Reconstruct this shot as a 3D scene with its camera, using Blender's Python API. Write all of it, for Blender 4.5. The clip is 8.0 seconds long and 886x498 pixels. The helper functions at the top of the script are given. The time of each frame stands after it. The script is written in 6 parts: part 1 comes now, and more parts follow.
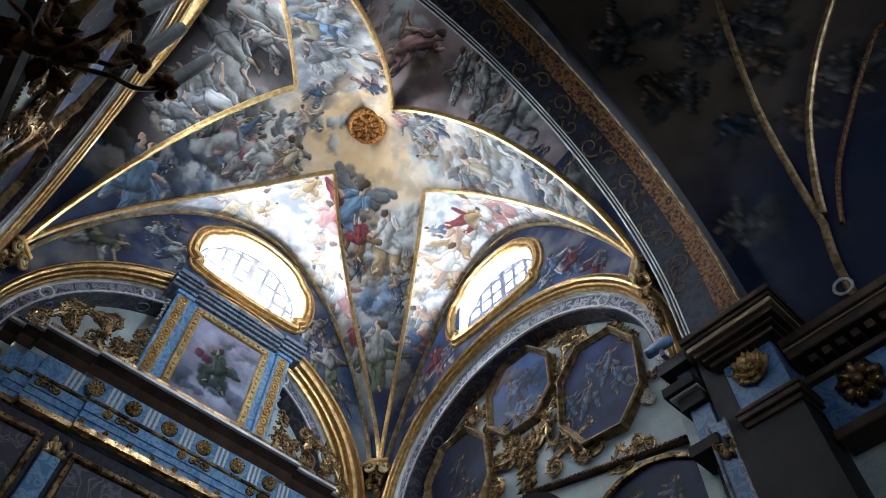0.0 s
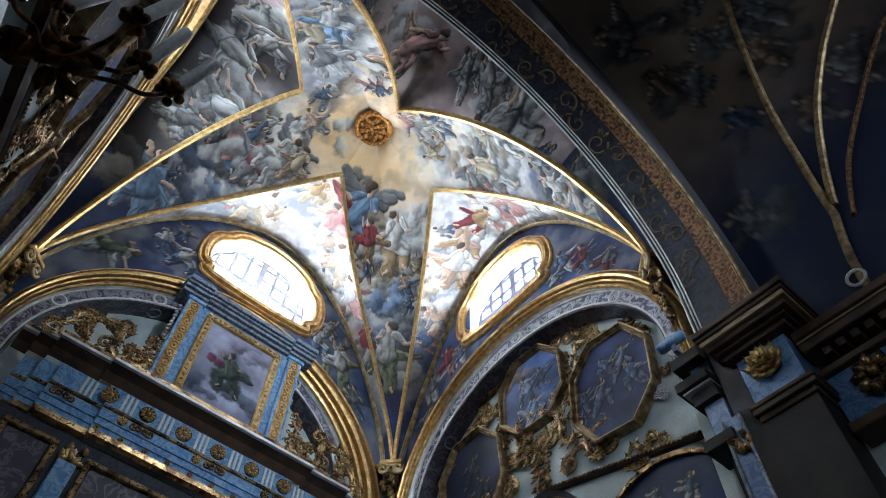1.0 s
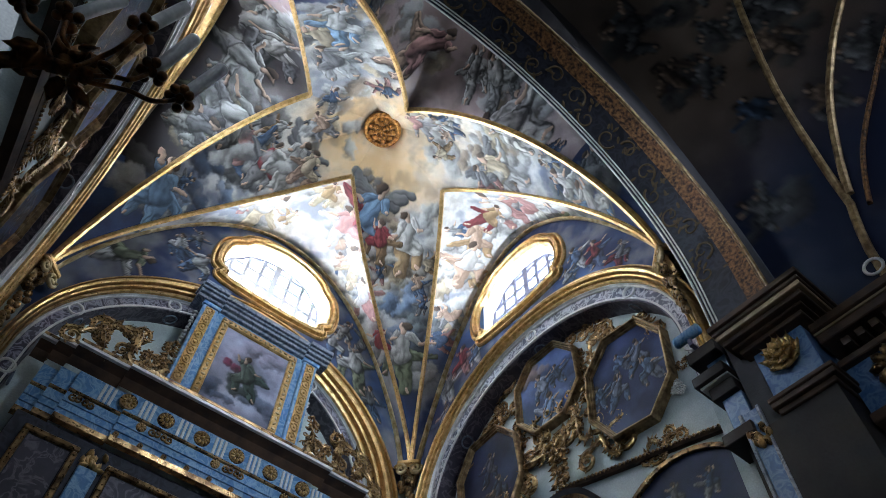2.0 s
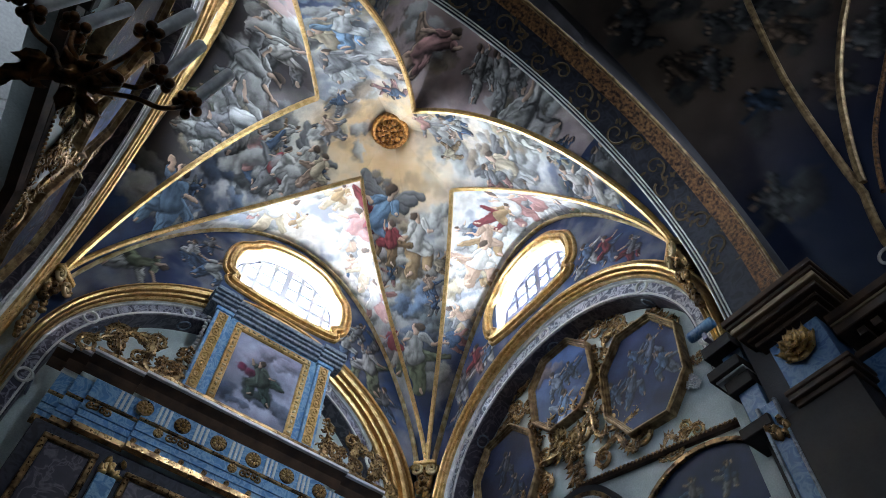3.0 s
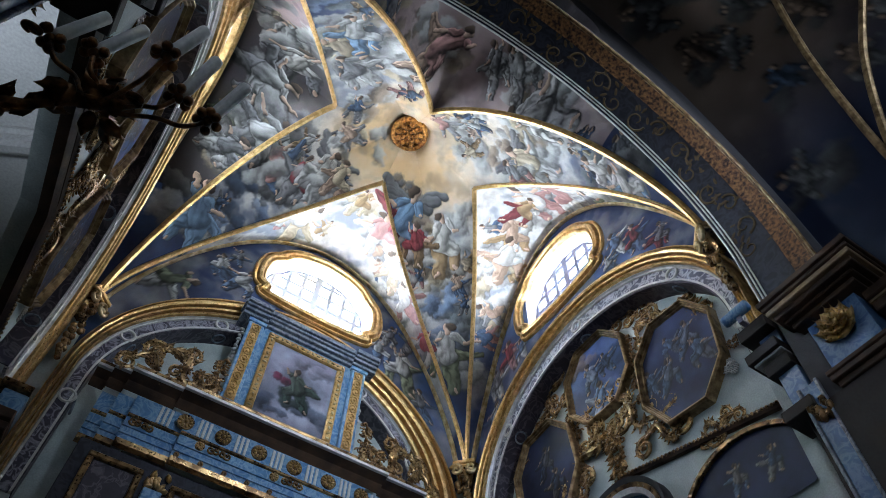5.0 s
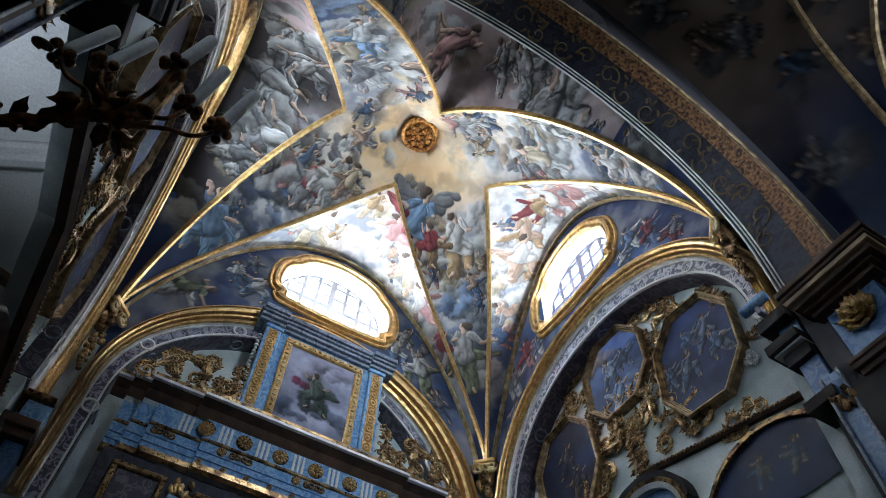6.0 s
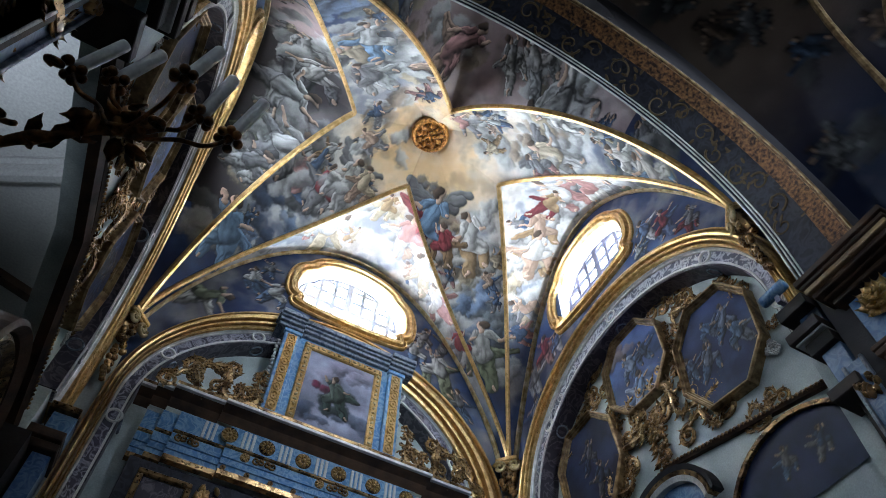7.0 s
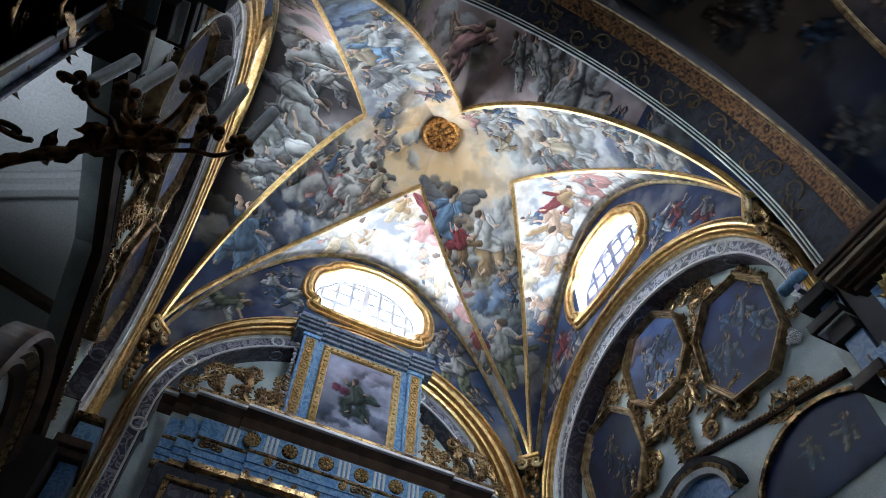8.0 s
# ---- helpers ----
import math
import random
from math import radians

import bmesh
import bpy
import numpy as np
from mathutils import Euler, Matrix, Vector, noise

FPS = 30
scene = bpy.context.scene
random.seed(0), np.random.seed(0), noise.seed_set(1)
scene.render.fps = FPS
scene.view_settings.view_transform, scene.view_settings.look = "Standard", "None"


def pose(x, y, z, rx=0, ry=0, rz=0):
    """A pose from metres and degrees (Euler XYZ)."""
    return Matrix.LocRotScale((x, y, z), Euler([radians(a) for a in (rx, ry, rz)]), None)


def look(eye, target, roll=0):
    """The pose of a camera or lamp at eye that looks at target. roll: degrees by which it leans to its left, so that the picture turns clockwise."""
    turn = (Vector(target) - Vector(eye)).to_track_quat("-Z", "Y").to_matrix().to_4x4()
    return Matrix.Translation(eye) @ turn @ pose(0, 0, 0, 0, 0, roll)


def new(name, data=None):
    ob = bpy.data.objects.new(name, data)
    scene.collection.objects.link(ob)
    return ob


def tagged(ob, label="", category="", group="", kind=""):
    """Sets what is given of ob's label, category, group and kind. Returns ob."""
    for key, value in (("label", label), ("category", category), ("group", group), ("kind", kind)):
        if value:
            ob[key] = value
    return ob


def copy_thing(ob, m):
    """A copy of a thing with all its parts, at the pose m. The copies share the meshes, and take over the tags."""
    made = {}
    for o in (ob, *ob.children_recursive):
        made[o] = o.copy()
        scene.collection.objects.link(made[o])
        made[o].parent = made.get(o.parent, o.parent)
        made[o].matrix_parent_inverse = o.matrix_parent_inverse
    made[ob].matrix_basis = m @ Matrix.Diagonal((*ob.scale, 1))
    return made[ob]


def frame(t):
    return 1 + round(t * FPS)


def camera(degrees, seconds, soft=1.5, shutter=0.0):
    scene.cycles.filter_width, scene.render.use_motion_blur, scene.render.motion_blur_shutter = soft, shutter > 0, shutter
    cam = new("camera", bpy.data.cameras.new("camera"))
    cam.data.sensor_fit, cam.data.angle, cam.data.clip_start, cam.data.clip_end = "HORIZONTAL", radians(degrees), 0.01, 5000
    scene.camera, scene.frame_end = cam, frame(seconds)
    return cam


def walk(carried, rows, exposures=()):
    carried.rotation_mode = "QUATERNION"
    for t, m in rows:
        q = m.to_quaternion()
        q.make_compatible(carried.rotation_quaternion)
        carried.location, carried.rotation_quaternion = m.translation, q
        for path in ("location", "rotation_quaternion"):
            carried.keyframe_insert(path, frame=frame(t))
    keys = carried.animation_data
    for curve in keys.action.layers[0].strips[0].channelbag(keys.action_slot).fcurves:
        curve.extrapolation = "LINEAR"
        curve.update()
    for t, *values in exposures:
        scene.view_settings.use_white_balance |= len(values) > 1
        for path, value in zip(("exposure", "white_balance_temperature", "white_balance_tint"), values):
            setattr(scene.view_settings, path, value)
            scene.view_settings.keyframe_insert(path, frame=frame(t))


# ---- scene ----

# ================= camera =================
cam = camera(65.6, 8.0, soft=0.6)
ROWS = [
    (0.0, -1.675, -3.904, 1.596, -39.76, 56.85, 2.99), (0.5, -1.673, -3.901, 1.596, -39.17, 56.87, 3.00),
    (1.0, -1.671, -3.899, 1.595, -38.40, 56.86, 2.87), (1.5, -1.670, -3.897, 1.595, -37.46, 56.83, 2.92),
    (3.0, -1.665, -3.894, 1.595, -34.94, 56.76, 2.87), (3.5, -1.664, -3.894, 1.595, -34.06, 56.74, 2.85),
    (4.0, -1.662, -3.894, 1.595, -33.01, 56.70, 2.75), (4.5, -1.661, -3.895, 1.595, -31.96, 56.65, 2.72),
    (6.0, -1.657, -3.902, 1.595, -28.78, 56.53, 2.65), (6.5, -1.656, -3.905, 1.595, -27.69, 56.48, 2.58),
    (7.0, -1.655, -3.908, 1.595, -26.52, 56.43, 2.50), (7.5, -1.654, -3.912, 1.595, -25.39, 56.35, 2.50),
    (8.0, -1.653, -3.917, 1.594, -24.21, 56.28, 2.49),
]
walk(cam, [(t, pose(x, y, z, 0, 0, yaw) @ pose(0, 0, 0, 90 + pitch, 0, 0) @ pose(0, 0, 0, 0, 0, roll)) for t, x, y, z, yaw, pitch, roll in ROWS])
scene.view_settings.exposure = 0.18

# ================= light =================
world = bpy.data.worlds.new("sky")
scene.world = world
world.use_nodes = True
wn = world.node_tree.nodes
sky = wn.new("ShaderNodeTexSky")
sky.sky_type, sky.sun_disc, sky.sun_elevation, sky.sun_rotation = "NISHITA", False, radians(48), radians(20)
world.node_tree.links.new(sky.outputs[0], wn["Background"].inputs[0])
wn["Background"].inputs[1].default_value = 0.15
sun = new("sun", bpy.data.lights.new("sun", "SUN"))
sun.data.energy, sun.data.angle, sun.data.color = 3.0, radians(0.6), (1.0, 0.95, 0.86)
sun.matrix_world = look((3, 9, 16), (0, 0, 5))

H = 7.55   # height of the corner capitals


def area_light(name, eye, target, power, sx, sy, color=(0.70, 0.835, 1.0)):
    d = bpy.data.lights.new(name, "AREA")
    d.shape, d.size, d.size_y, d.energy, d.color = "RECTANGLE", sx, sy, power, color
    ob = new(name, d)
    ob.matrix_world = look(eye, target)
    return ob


area_light("window_daylight_north", (0, 3.05, H + 2.3), (0.3, -1.0, H + 1.9), 570, 2.2, 2.4)
area_light("window_daylight_east", (3.33, 0.0, H + 2.3), (-1.0, 0.0, H + 0.9), 270, 2.1, 2.4)
area_light("window_daylight_west", (-3.43, 0.0, H + 1.95), (1.0, 0.0, H + 1.4), 300, 2.1, 1.6)
# lamps hidden low on the sills, added to brighten the vault
area_light("sill_fill_north", (0.15, 2.45, H + 1.535), (0.3, 1.3, H + 2.4), 135, 1.4, 0.16)
area_light("sill_fill_east", (2.73, 0, H + 1.535), (1.6, 0, H + 2.3), 55, 1.3, 0.16)
area_light("sill_fill_west", (-2.81, 0, H + 1.535), (-1.6, 0, H + 2.2), 16, 1.3, 0.16)
# two fill lamps added in the nave, whose walls have no windows there
nave_light = area_light("window_daylight_nave", (1.4, -7.2, H + 0.2), (0.9, 2.3, H - 0.0), 23, 1.4, 1.8)
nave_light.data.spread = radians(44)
nave_west = area_light("window_daylight_nave_west", (-2.70, -5.2, 5.3), (2.4, -0.2, 7.4), 48, 0.9, 1.4)
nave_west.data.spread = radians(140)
# fill lamp added to brighten the chamber ceiling; no opening is built behind it
chamber_light = area_light("window_daylight_chamber", (-4.72, -1.5, H - 3.4), (-4.0, -0.85, H - 0.55), 14, 0.6, 0.6)
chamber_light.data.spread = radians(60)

# ================= materials =================


def material(name, base, rough=0.6, metal=0.0, dark=0.75, scale=6.0, bump=0.15, fine=60.0, second=None, wear=0.0):
    """A surface with variation at two scales; second: colour of the larger patches."""
    m = bpy.data.materials.new(name)
    m.use_nodes = True
    n, l = m.node_tree.nodes, m.node_tree.links
    b = n["Principled BSDF"]
    b.inputs["Metallic"].default_value = metal
    tc = n.new("ShaderNodeTexCoord")
    big, small = n.new("ShaderNodeTexNoise"), n.new("ShaderNodeTexNoise")
    big.inputs["Scale"].default_value, small.inputs["Scale"].default_value = scale, fine
    big.inputs["Detail"].default_value, small.inputs["Detail"].default_value = 6, 4
    for t in (big, small):
        l.new(tc.outputs["Object"], t.inputs["Vector"])
    r = n.new("ShaderNodeValToRGB")
    r.color_ramp.elements[0].position, r.color_ramp.elements[1].position = 0.36, 0.64
    r.color_ramp.elements[0].color = (*[c * dark for c in (second or base)], 1)
    r.color_ramp.elements[1].color = (*base, 1)
    l.new(big.outputs[0], r.inputs[0])
    mix = n.new("ShaderNodeMix")
    mix.data_type, mix.blend_type = "RGBA", "MULTIPLY"
    mix.inputs[0].default_value = 0.5
    l.new(r.outputs[0], mix.inputs[6])
    l.new(small.outputs[0], mix.inputs[7])
    gain = n.new("ShaderNodeMix")
    gain.data_type, gain.blend_type = "RGBA", "MULTIPLY"
    gain.inputs[0].default_value = 1.0
    l.new(mix.outputs[2], gain.inputs[6])
    gain.inputs[7].default_value = (1.33, 1.33, 1.33, 1)
    l.new(gain.outputs[2], b.inputs["Base Color"])
    mr = n.new("ShaderNodeMapRange")
    mr.inputs[3].default_value, mr.inputs[4].default_value = max(0.05, rough - 0.15), min(1, rough + 0.2)
    l.new(small.outputs[0], mr.inputs[0])
    l.new(mr.outputs[0], b.inputs["Roughness"])
    bp = n.new("ShaderNodeBump")
    bp.inputs["Strength"].default_value, bp.inputs["Distance"].default_value = bump, 0.01
    l.new(small.outputs[0], bp.inputs["Height"])
    l.new(bp.outputs[0], b.inputs["Normal"])
    return m


def marble(name, base, vein, scale=3.0, rough=0.35, width=0.12):
    m = material(name, base, rough, 0, 0.85, scale, 0.05, 25.0)
    n, l = m.node_tree.nodes, m.node_tree.links
    b = n["Principled BSDF"]
    src = b.inputs["Base Color"].links[0].from_socket
    tc = n.new("ShaderNodeTexCoord")
    t = n.new("ShaderNodeTexNoise")
    t.inputs["Scale"].default_value, t.inputs["Detail"].default_value, t.inputs["Distortion"].default_value = scale * 2.2, 8, 1.6
    l.new(tc.outputs["Object"], t.inputs["Vector"])
    r = n.new("ShaderNodeValToRGB")
    e = r.color_ramp.elements
    e[0].position, e[1].position = 0.5 - width, 0.5 + width
    e[0].color = e[1].color = (0, 0, 0, 1)
    mid = e.new(0.5)
    mid.color = (1, 1, 1, 1)
    l.new(t.outputs[0], r.inputs[0])
    mx = n.new("ShaderNodeMix")
    mx.data_type = "RGBA"
    l.new(r.outputs[0], mx.inputs[0])
    l.new(src, mx.inputs[6])
    mx.inputs[7].default_value = (*vein, 1)
    l.new(mx.outputs[2], b.inputs["Base Color"])
    return m


def painted(name, rough=0.55):
    """A painted surface: the paint lies in the mesh's colour attribute; plaster grain and craquelure come on top."""
    m = material(name, (1, 1, 1), rough, 0, 0.94, 2.5, 0.12, 90.0)
    n, l = m.node_tree.nodes, m.node_tree.links
    b = n["Principled BSDF"]
    src = b.inputs["Base Color"].links[0].from_socket
    b.inputs["Specular IOR Level"].default_value = 0.18
    at = n.new("ShaderNodeVertexColor")
    at.layer_name = "paint"
    mx = n.new("ShaderNodeMix")
    mx.data_type, mx.blend_type = "RGBA", "MULTIPLY"
    mx.inputs[0].default_value = 1.0
    l.new(at.outputs[0], mx.inputs[6])
    l.new(src, mx.inputs[7])
    l.new(mx.outputs[2], b.inputs["Base Color"])
    return m


FRAMEGOLD = material("worn_frame_gilding", (0.44, 0.30, 0.15), 0.42, 0.5, 0.6, 12, 0.3, 60, (0.24, 0.14, 0.06))
GOLD = material("gilding", (0.74, 0.50, 0.23), 0.30, 0.85, 0.8, 14, 0.10, 90, (0.60, 0.37, 0.13))
BRONZE = material("bronzed_gilding", (0.55, 0.37, 0.18), 0.28, 0.85, 0.5, 9, 0.12, 30, (0.22, 0.12, 0.05))
GOLDPALE = material("pale_gilding", (0.72, 0.61, 0.38), 0.35, 0.7, 0.7, 9, 0.3, 70, (0.5, 0.33, 0.12))
OLDGOLD = material("old_gilding", (0.44, 0.27, 0.12), 0.28, 0.80, 0.40, 9, 0.12, 30, (0.15, 0.075, 0.03))
SILVER = material("silvered_stucco", (0.72, 0.71, 0.68), 0.4, 0.25, 0.7, 8, 0.25, 60)
WHITE = material("white_stucco", (0.74, 0.73, 0.7), 0.7, 0, 0.85, 4, 0.15, 60)
PALEBLUE = material("pale_blue_plaster", (0.56, 0.62, 0.60), 0.75, 0, 0.85, 3, 0.15, 70, (0.45, 0.52, 0.52))
BLUE = marble("blue_marble", (0.10, 0.25, 0.48), (0.26, 0.42, 0.58), 3.5, 0.35, 0.09)
DEEPBLUE = marble("deep_blue_marble", (0.05, 0.13, 0.30), (0.12, 0.22, 0.38), 4, 0.35)
VIOLETMARBLE = marble("violet_grey_marble", (0.055, 0.05, 0.075), (0.34, 0.33, 0.39), 3.4, 0.35, 0.09)
GREYMARBLE = marble("grey_marble", (0.10, 0.10, 0.14), (0.58, 0.58, 0.62), 3.4, 0.35, 0.10)
PURPLE = marble("purple_marble", (0.05, 0.042, 0.06), (0.15, 0.13, 0.155), 2.2, 0.4, 0.06)
WOOD = material("dark_walnut", (0.10, 0.052, 0.028), 0.62, 0, 0.6, 5, 0.2, 45, (0.06, 0.03, 0.018))
BROWN = material("gilt_brown_stucco", (0.34, 0.16, 0.06), 0.5, 0.35, 0.5, 30, 0.6, 80, (0.07, 0.03, 0.02))
# blue and gold paint darkened far down, with the soffit's shade in the colour
SOFFIT = marble("shaded_blue_paint", (0.016, 0.017, 0.026), (0.035, 0.036, 0.055), 3, 0.6)
PAINTGOLD = material("shaded_gold_paint", (0.13, 0.085, 0.038), 0.6, 0.1, 0.6, 20, 0.2, 80)
# dark wood taken to near-black: the dim corners' shade is in its colour
SHADEWOOD = material("shaded_wood", (0.028, 0.018, 0.014), 0.65, 0, 0.6, 5, 0.2, 45)
SLATE = marble("slate_blue_marble", (0.085, 0.115, 0.165), (0.24, 0.28, 0.33), 4, 0.4)
DARK = material("dark_stucco", (0.05, 0.045, 0.05), 0.7, 0, 0.6, 4, 0.2, 50)
PLASTER = material("grey_plaster", (0.42, 0.41, 0.40), 0.85, 0, 0.85, 1.5, 0.12, 40)
FLOOR = marble("stone_floor", (0.30, 0.27, 0.24), (0.18, 0.16, 0.15), 2, 0.4)
FRESCO = painted("fresco")
CANVAS = painted("oil_painting", 0.35)
IRON = material("gilt_iron", (0.32, 0.14, 0.045), 0.32, 0.6, 0.5, 20, 0.4, 80, (0.05, 0.025, 0.012))
CANDLE = material("candle_sleeve", (0.84, 0.84, 0.83), 0.5, 0, 0.93, 10, 0.05, 60)
CANDLE.node_tree.nodes["Principled BSDF"].inputs["Subsurface Weight"].default_value = 0.8
CANDLE.node_tree.nodes["Principled BSDF"].inputs["Subsurface Scale"].default_value = 0.03
CANDLE.node_tree.nodes["Principled BSDF"].inputs["Subsurface Radius"].default_value = (1.0, 1.0, 1.0)
# lighter copy of the window bars, coloured for the north window's glare
GLAREBAR = material("glare_window_bars", (0.60, 0.60, 0.68), 0.6, 0.0, 0.9, 10, 0.1, 60)
LEAD = material("window_bars", (0.22, 0.22, 0.32), 0.6, 0.3, 0.8, 10, 0.1, 60)


def glass_material():
    m = bpy.data.materials.new("window_glass")
    m.use_nodes = True
    b = m.node_tree.nodes["Principled BSDF"]
    b.inputs["Transmission Weight"].default_value, b.inputs["Roughness"].default_value, b.inputs["IOR"].default_value = 1.0, 0.0, 1.02
    return m


GLASS = glass_material()


def glow_material():
    m = bpy.data.materials.new("bright_sky")
    m.use_nodes = True
    b = m.node_tree.nodes["Principled BSDF"]
    b.inputs["Emission Color"].default_value, b.inputs["Emission Strength"].default_value = (0.97, 0.98, 1, 1), 5.0
    return m


SKYGLOW = glow_material()

# ================= building helpers =================


def finish(name, bm, mat, parent=None, smooth=False):
    bmesh.ops.recalc_face_normals(bm, faces=bm.faces)
    me = bpy.data.meshes.new(name)
    bm.to_mesh(me)
    bm.free()
    me.materials.append(mat)
    if smooth:
        me.polygons.foreach_set("use_smooth", [True] * len(me.polygons))
    ob = new(name, me)
    ob.parent = parent
    return ob


def part(name, bm, mat, parent, label="", smooth=False):
    ob = finish(name, bm, mat, parent, smooth)
    return tagged(ob, label) if label else ob


def thing(name, label, category, group="", kind="", at=None):
    ob = new(name)
    ob.empty_display_size = 0.1
    if at is not None:
        ob.matrix_basis = at
    return tagged(ob, label, category, group, kind)


def add_box(bm, lo, hi, m=None, bevel=0.0):
    """Adds a box between two corners."""
    r = bmesh.ops.create_cube(bm, size=1)["verts"]
    c = [(a + b) / 2 for a, b in zip(lo, hi)]
    s = [abs(b - a) for a, b in zip(lo, hi)]
    for v in r:
        v.co = Vector((v.co.x * s[0] + c[0], v.co.y * s[1] + c[1], v.co.z * s[2] + c[2]))
    if bevel:
        es = list({e for v in r for e in v.link_edges})
        r = bmesh.ops.bevel(bm, geom=es, offset=bevel, segments=1, affect="EDGES")["verts"]
    if m is not None:
        for v in {v for v in r}:
            v.co = m @ v.co
    return r


def box(lo, hi, bevel=0.0, m=None):
    bm = bmesh.new()
    add_box(bm, lo, hi, m, bevel)
    return bm


def add_sweep(bm, path, profile, closed=False, up=None, scales=None):
    """Sweeps a closed profile of (side, lift) along path, whose points carry their own side and lift directions: (point, side, lift)."""
    rings = []
    for i, (p, sd, lf) in enumerate(path):
        k = scales[i] if scales else 1.0
        rings.append([bm.verts.new(Vector(p) + Vector(sd) * (a * k) + Vector(lf) * (b * k)) for a, b in profile])
    n, k = len(rings), len(profile)
    for i in range(n if closed else n - 1):
        a, b = rings[i], rings[(i + 1) % n]
        for j in range(k):
            bm.faces.new((a[j], a[(j + 1) % k], b[(j + 1) % k], b[j]))
    if not closed:
        bm.faces.new(rings[0][::-1])
        bm.faces.new(rings[-1])


def round_profile(r, n=8):
    return [(r * math.cos(2 * math.pi * i / n), r * math.sin(2 * math.pi * i / n)) for i in range(n)]


def frames_along(points, lift=Vector((0, 0, 1)), closed=False):
    """(point, side, lift) along a curve, the lift kept near a given direction."""
    pts = [Vector(p) for p in points]
    out = []
    for i, p in enumerate(pts):
        a, b = (pts[i - 1] if i or closed else pts[i]), (pts[(i + 1) % len(pts)] if i + 1 < len(pts) or closed else pts[i])
        t = (b - a).normalized()
        w = Vector(lift(p) if callable(lift) else lift)
        sd = t.cross(w)
        if sd.length < 1e-4:
            sd = t.cross(Vector((0.3, 1, 0.2)))
        sd.normalize()
        out.append((p, sd, sd.cross(t).normalized()))
    return out


def add_tube(bm, points, radius, n=8, radii=None):
    add_sweep(bm, frames_along(points), round_profile(radius, n), scales=radii)


def slab(outer, holes, place, depth):
    """A plate with holes. Loops are 2D; place(a, b, d) gives the point at depth d."""
    bm = bmesh.new()
    for loop in (outer, *holes):
        vs = [bm.verts.new((a, b, 0)) for a, b in loop]
        for i in range(len(vs)):
            bm.edges.new((vs[i], vs[(i + 1) % len(vs)]))
    bmesh.ops.triangle_fill(bm, use_beauty=True, use_dissolve=False, edges=list(bm.edges))
    r = bmesh.ops.extrude_face_region(bm, geom=list(bm.faces))
    moved = {v for v in r["geom"] if isinstance(v, bmesh.types.BMVert)}
    for v in bm.verts:
        v.co = Vector(place(v.co.x, v.co.y, depth if v in moved else 0.0))
    return bm


def smooth_loop(ctrl, n=6):
    """A closed Catmull-Rom loop through the control points."""
    out, k = [], len(ctrl)
    for i in range(k):
        p0, p1, p2, p3 = (Vector((*ctrl[(i + j - 1) % k], 0)) for j in range(4))
        for s in range(n):
            t = s / n
            v = 0.5 * ((2 * p1) + (p2 - p0) * t + (2 * p0 - 5 * p1 + 4 * p2 - p3) * t * t + (3 * p1 - p0 - 3 * p2 + p3) * t ** 3)
            out.append((v.x, v.y))
    return out


class Wall:
    """A wall's own coordinates: a along it, b up from the capitals, d out of the wall into the chapel."""

    def __init__(self, side):
        self.side = side

    def __call__(self, a, b, d=0.0):
        if self.side == "north":
            return Vector((a, WN - d, H + b))
        if self.side == "east":
            return Vector((WE - d, -a, H + b))
        if self.side == "west":
            return Vector((-WE - 0.08 + d, a, H + b))
        return Vector((-a, -WN + d, H + b))

    def axes(self):
        o = self(0, 0, 0)
        return self(1, 0, 0) - o, Vector((0, 0, 1)), self(0, 0, 1) - o

    def matrix(self, a, b, d=0.0):
        x, y, z = self.axes()
        m = Matrix((x, y, z)).transposed().to_4x4()
        m.translation = self(a, b, d)
        return m


WN, WE = 2.35, 2.63            # wall planes
SPRING, RA = -0.95, 2.40       # springing and outer radius of the wall arches
FOOT = -1.52                   # the cornice on which the arches stand
NORTH, EAST, WEST, SOUTH = Wall("north"), Wall("east"), Wall("west"), Wall("south")
HALF = {"north": 2.45, "south": 2.45, "east": 2.22, "west": 2.22}
POW = {"north": 0.78, "south": 0.78, "east": 0.95, "west": 0.95}


def lunette(side, r):
    """Height of the wall rib over the wall at the fraction r of its half width."""
    return 3.03 * max(0.0, 1 - r * r) ** POW[side]


# (centre, half width, rise) of the wall arches at their outer edge, at the gilding's inner edge and at the marbled band's inner edge
ARCHES = {"north": ((0.03, 2.43, 2.25), (-0.13, 2.13, 1.85), (-0.13, 2.00, 1.70)),
          "east": ((0.10, 2.20, 2.02), (0.10, 2.00, 1.76), (0.10, 1.88, 1.55)),
          "west": ((0.0, 2.34, 2.34), (0.0, 2.02, 2.00), (0.0, 1.86, 1.84))}


def oval(side, o):
    """The arch's ellipse at the offset o in from its outer edge."""
    a, b, c = (Vector(q) for q in ARCHES[side])
    return tuple(a.lerp(b, o / 0.31)) if o < 0.31 else tuple(b.lerp(c, (o - 0.31) / 0.30))


def oval_loop(side, o, foot, n=40):
    cx, ra, rb = oval(side, o)
    arc = [(cx + ra * math.cos(math.pi * i / n), SPRING + rb * math.sin(math.pi * i / n)) for i in range(n + 1)]
    return [(arc[0][0], foot)] + arc + [(arc[-1][0], foot)]


def oval_height(side, o, a):
    cx, ra, rb = oval(side, o)
    k = 1 - ((a - cx) / ra) ** 2
    return SPRING + rb * math.sqrt(k) if k > 0 else -0.4


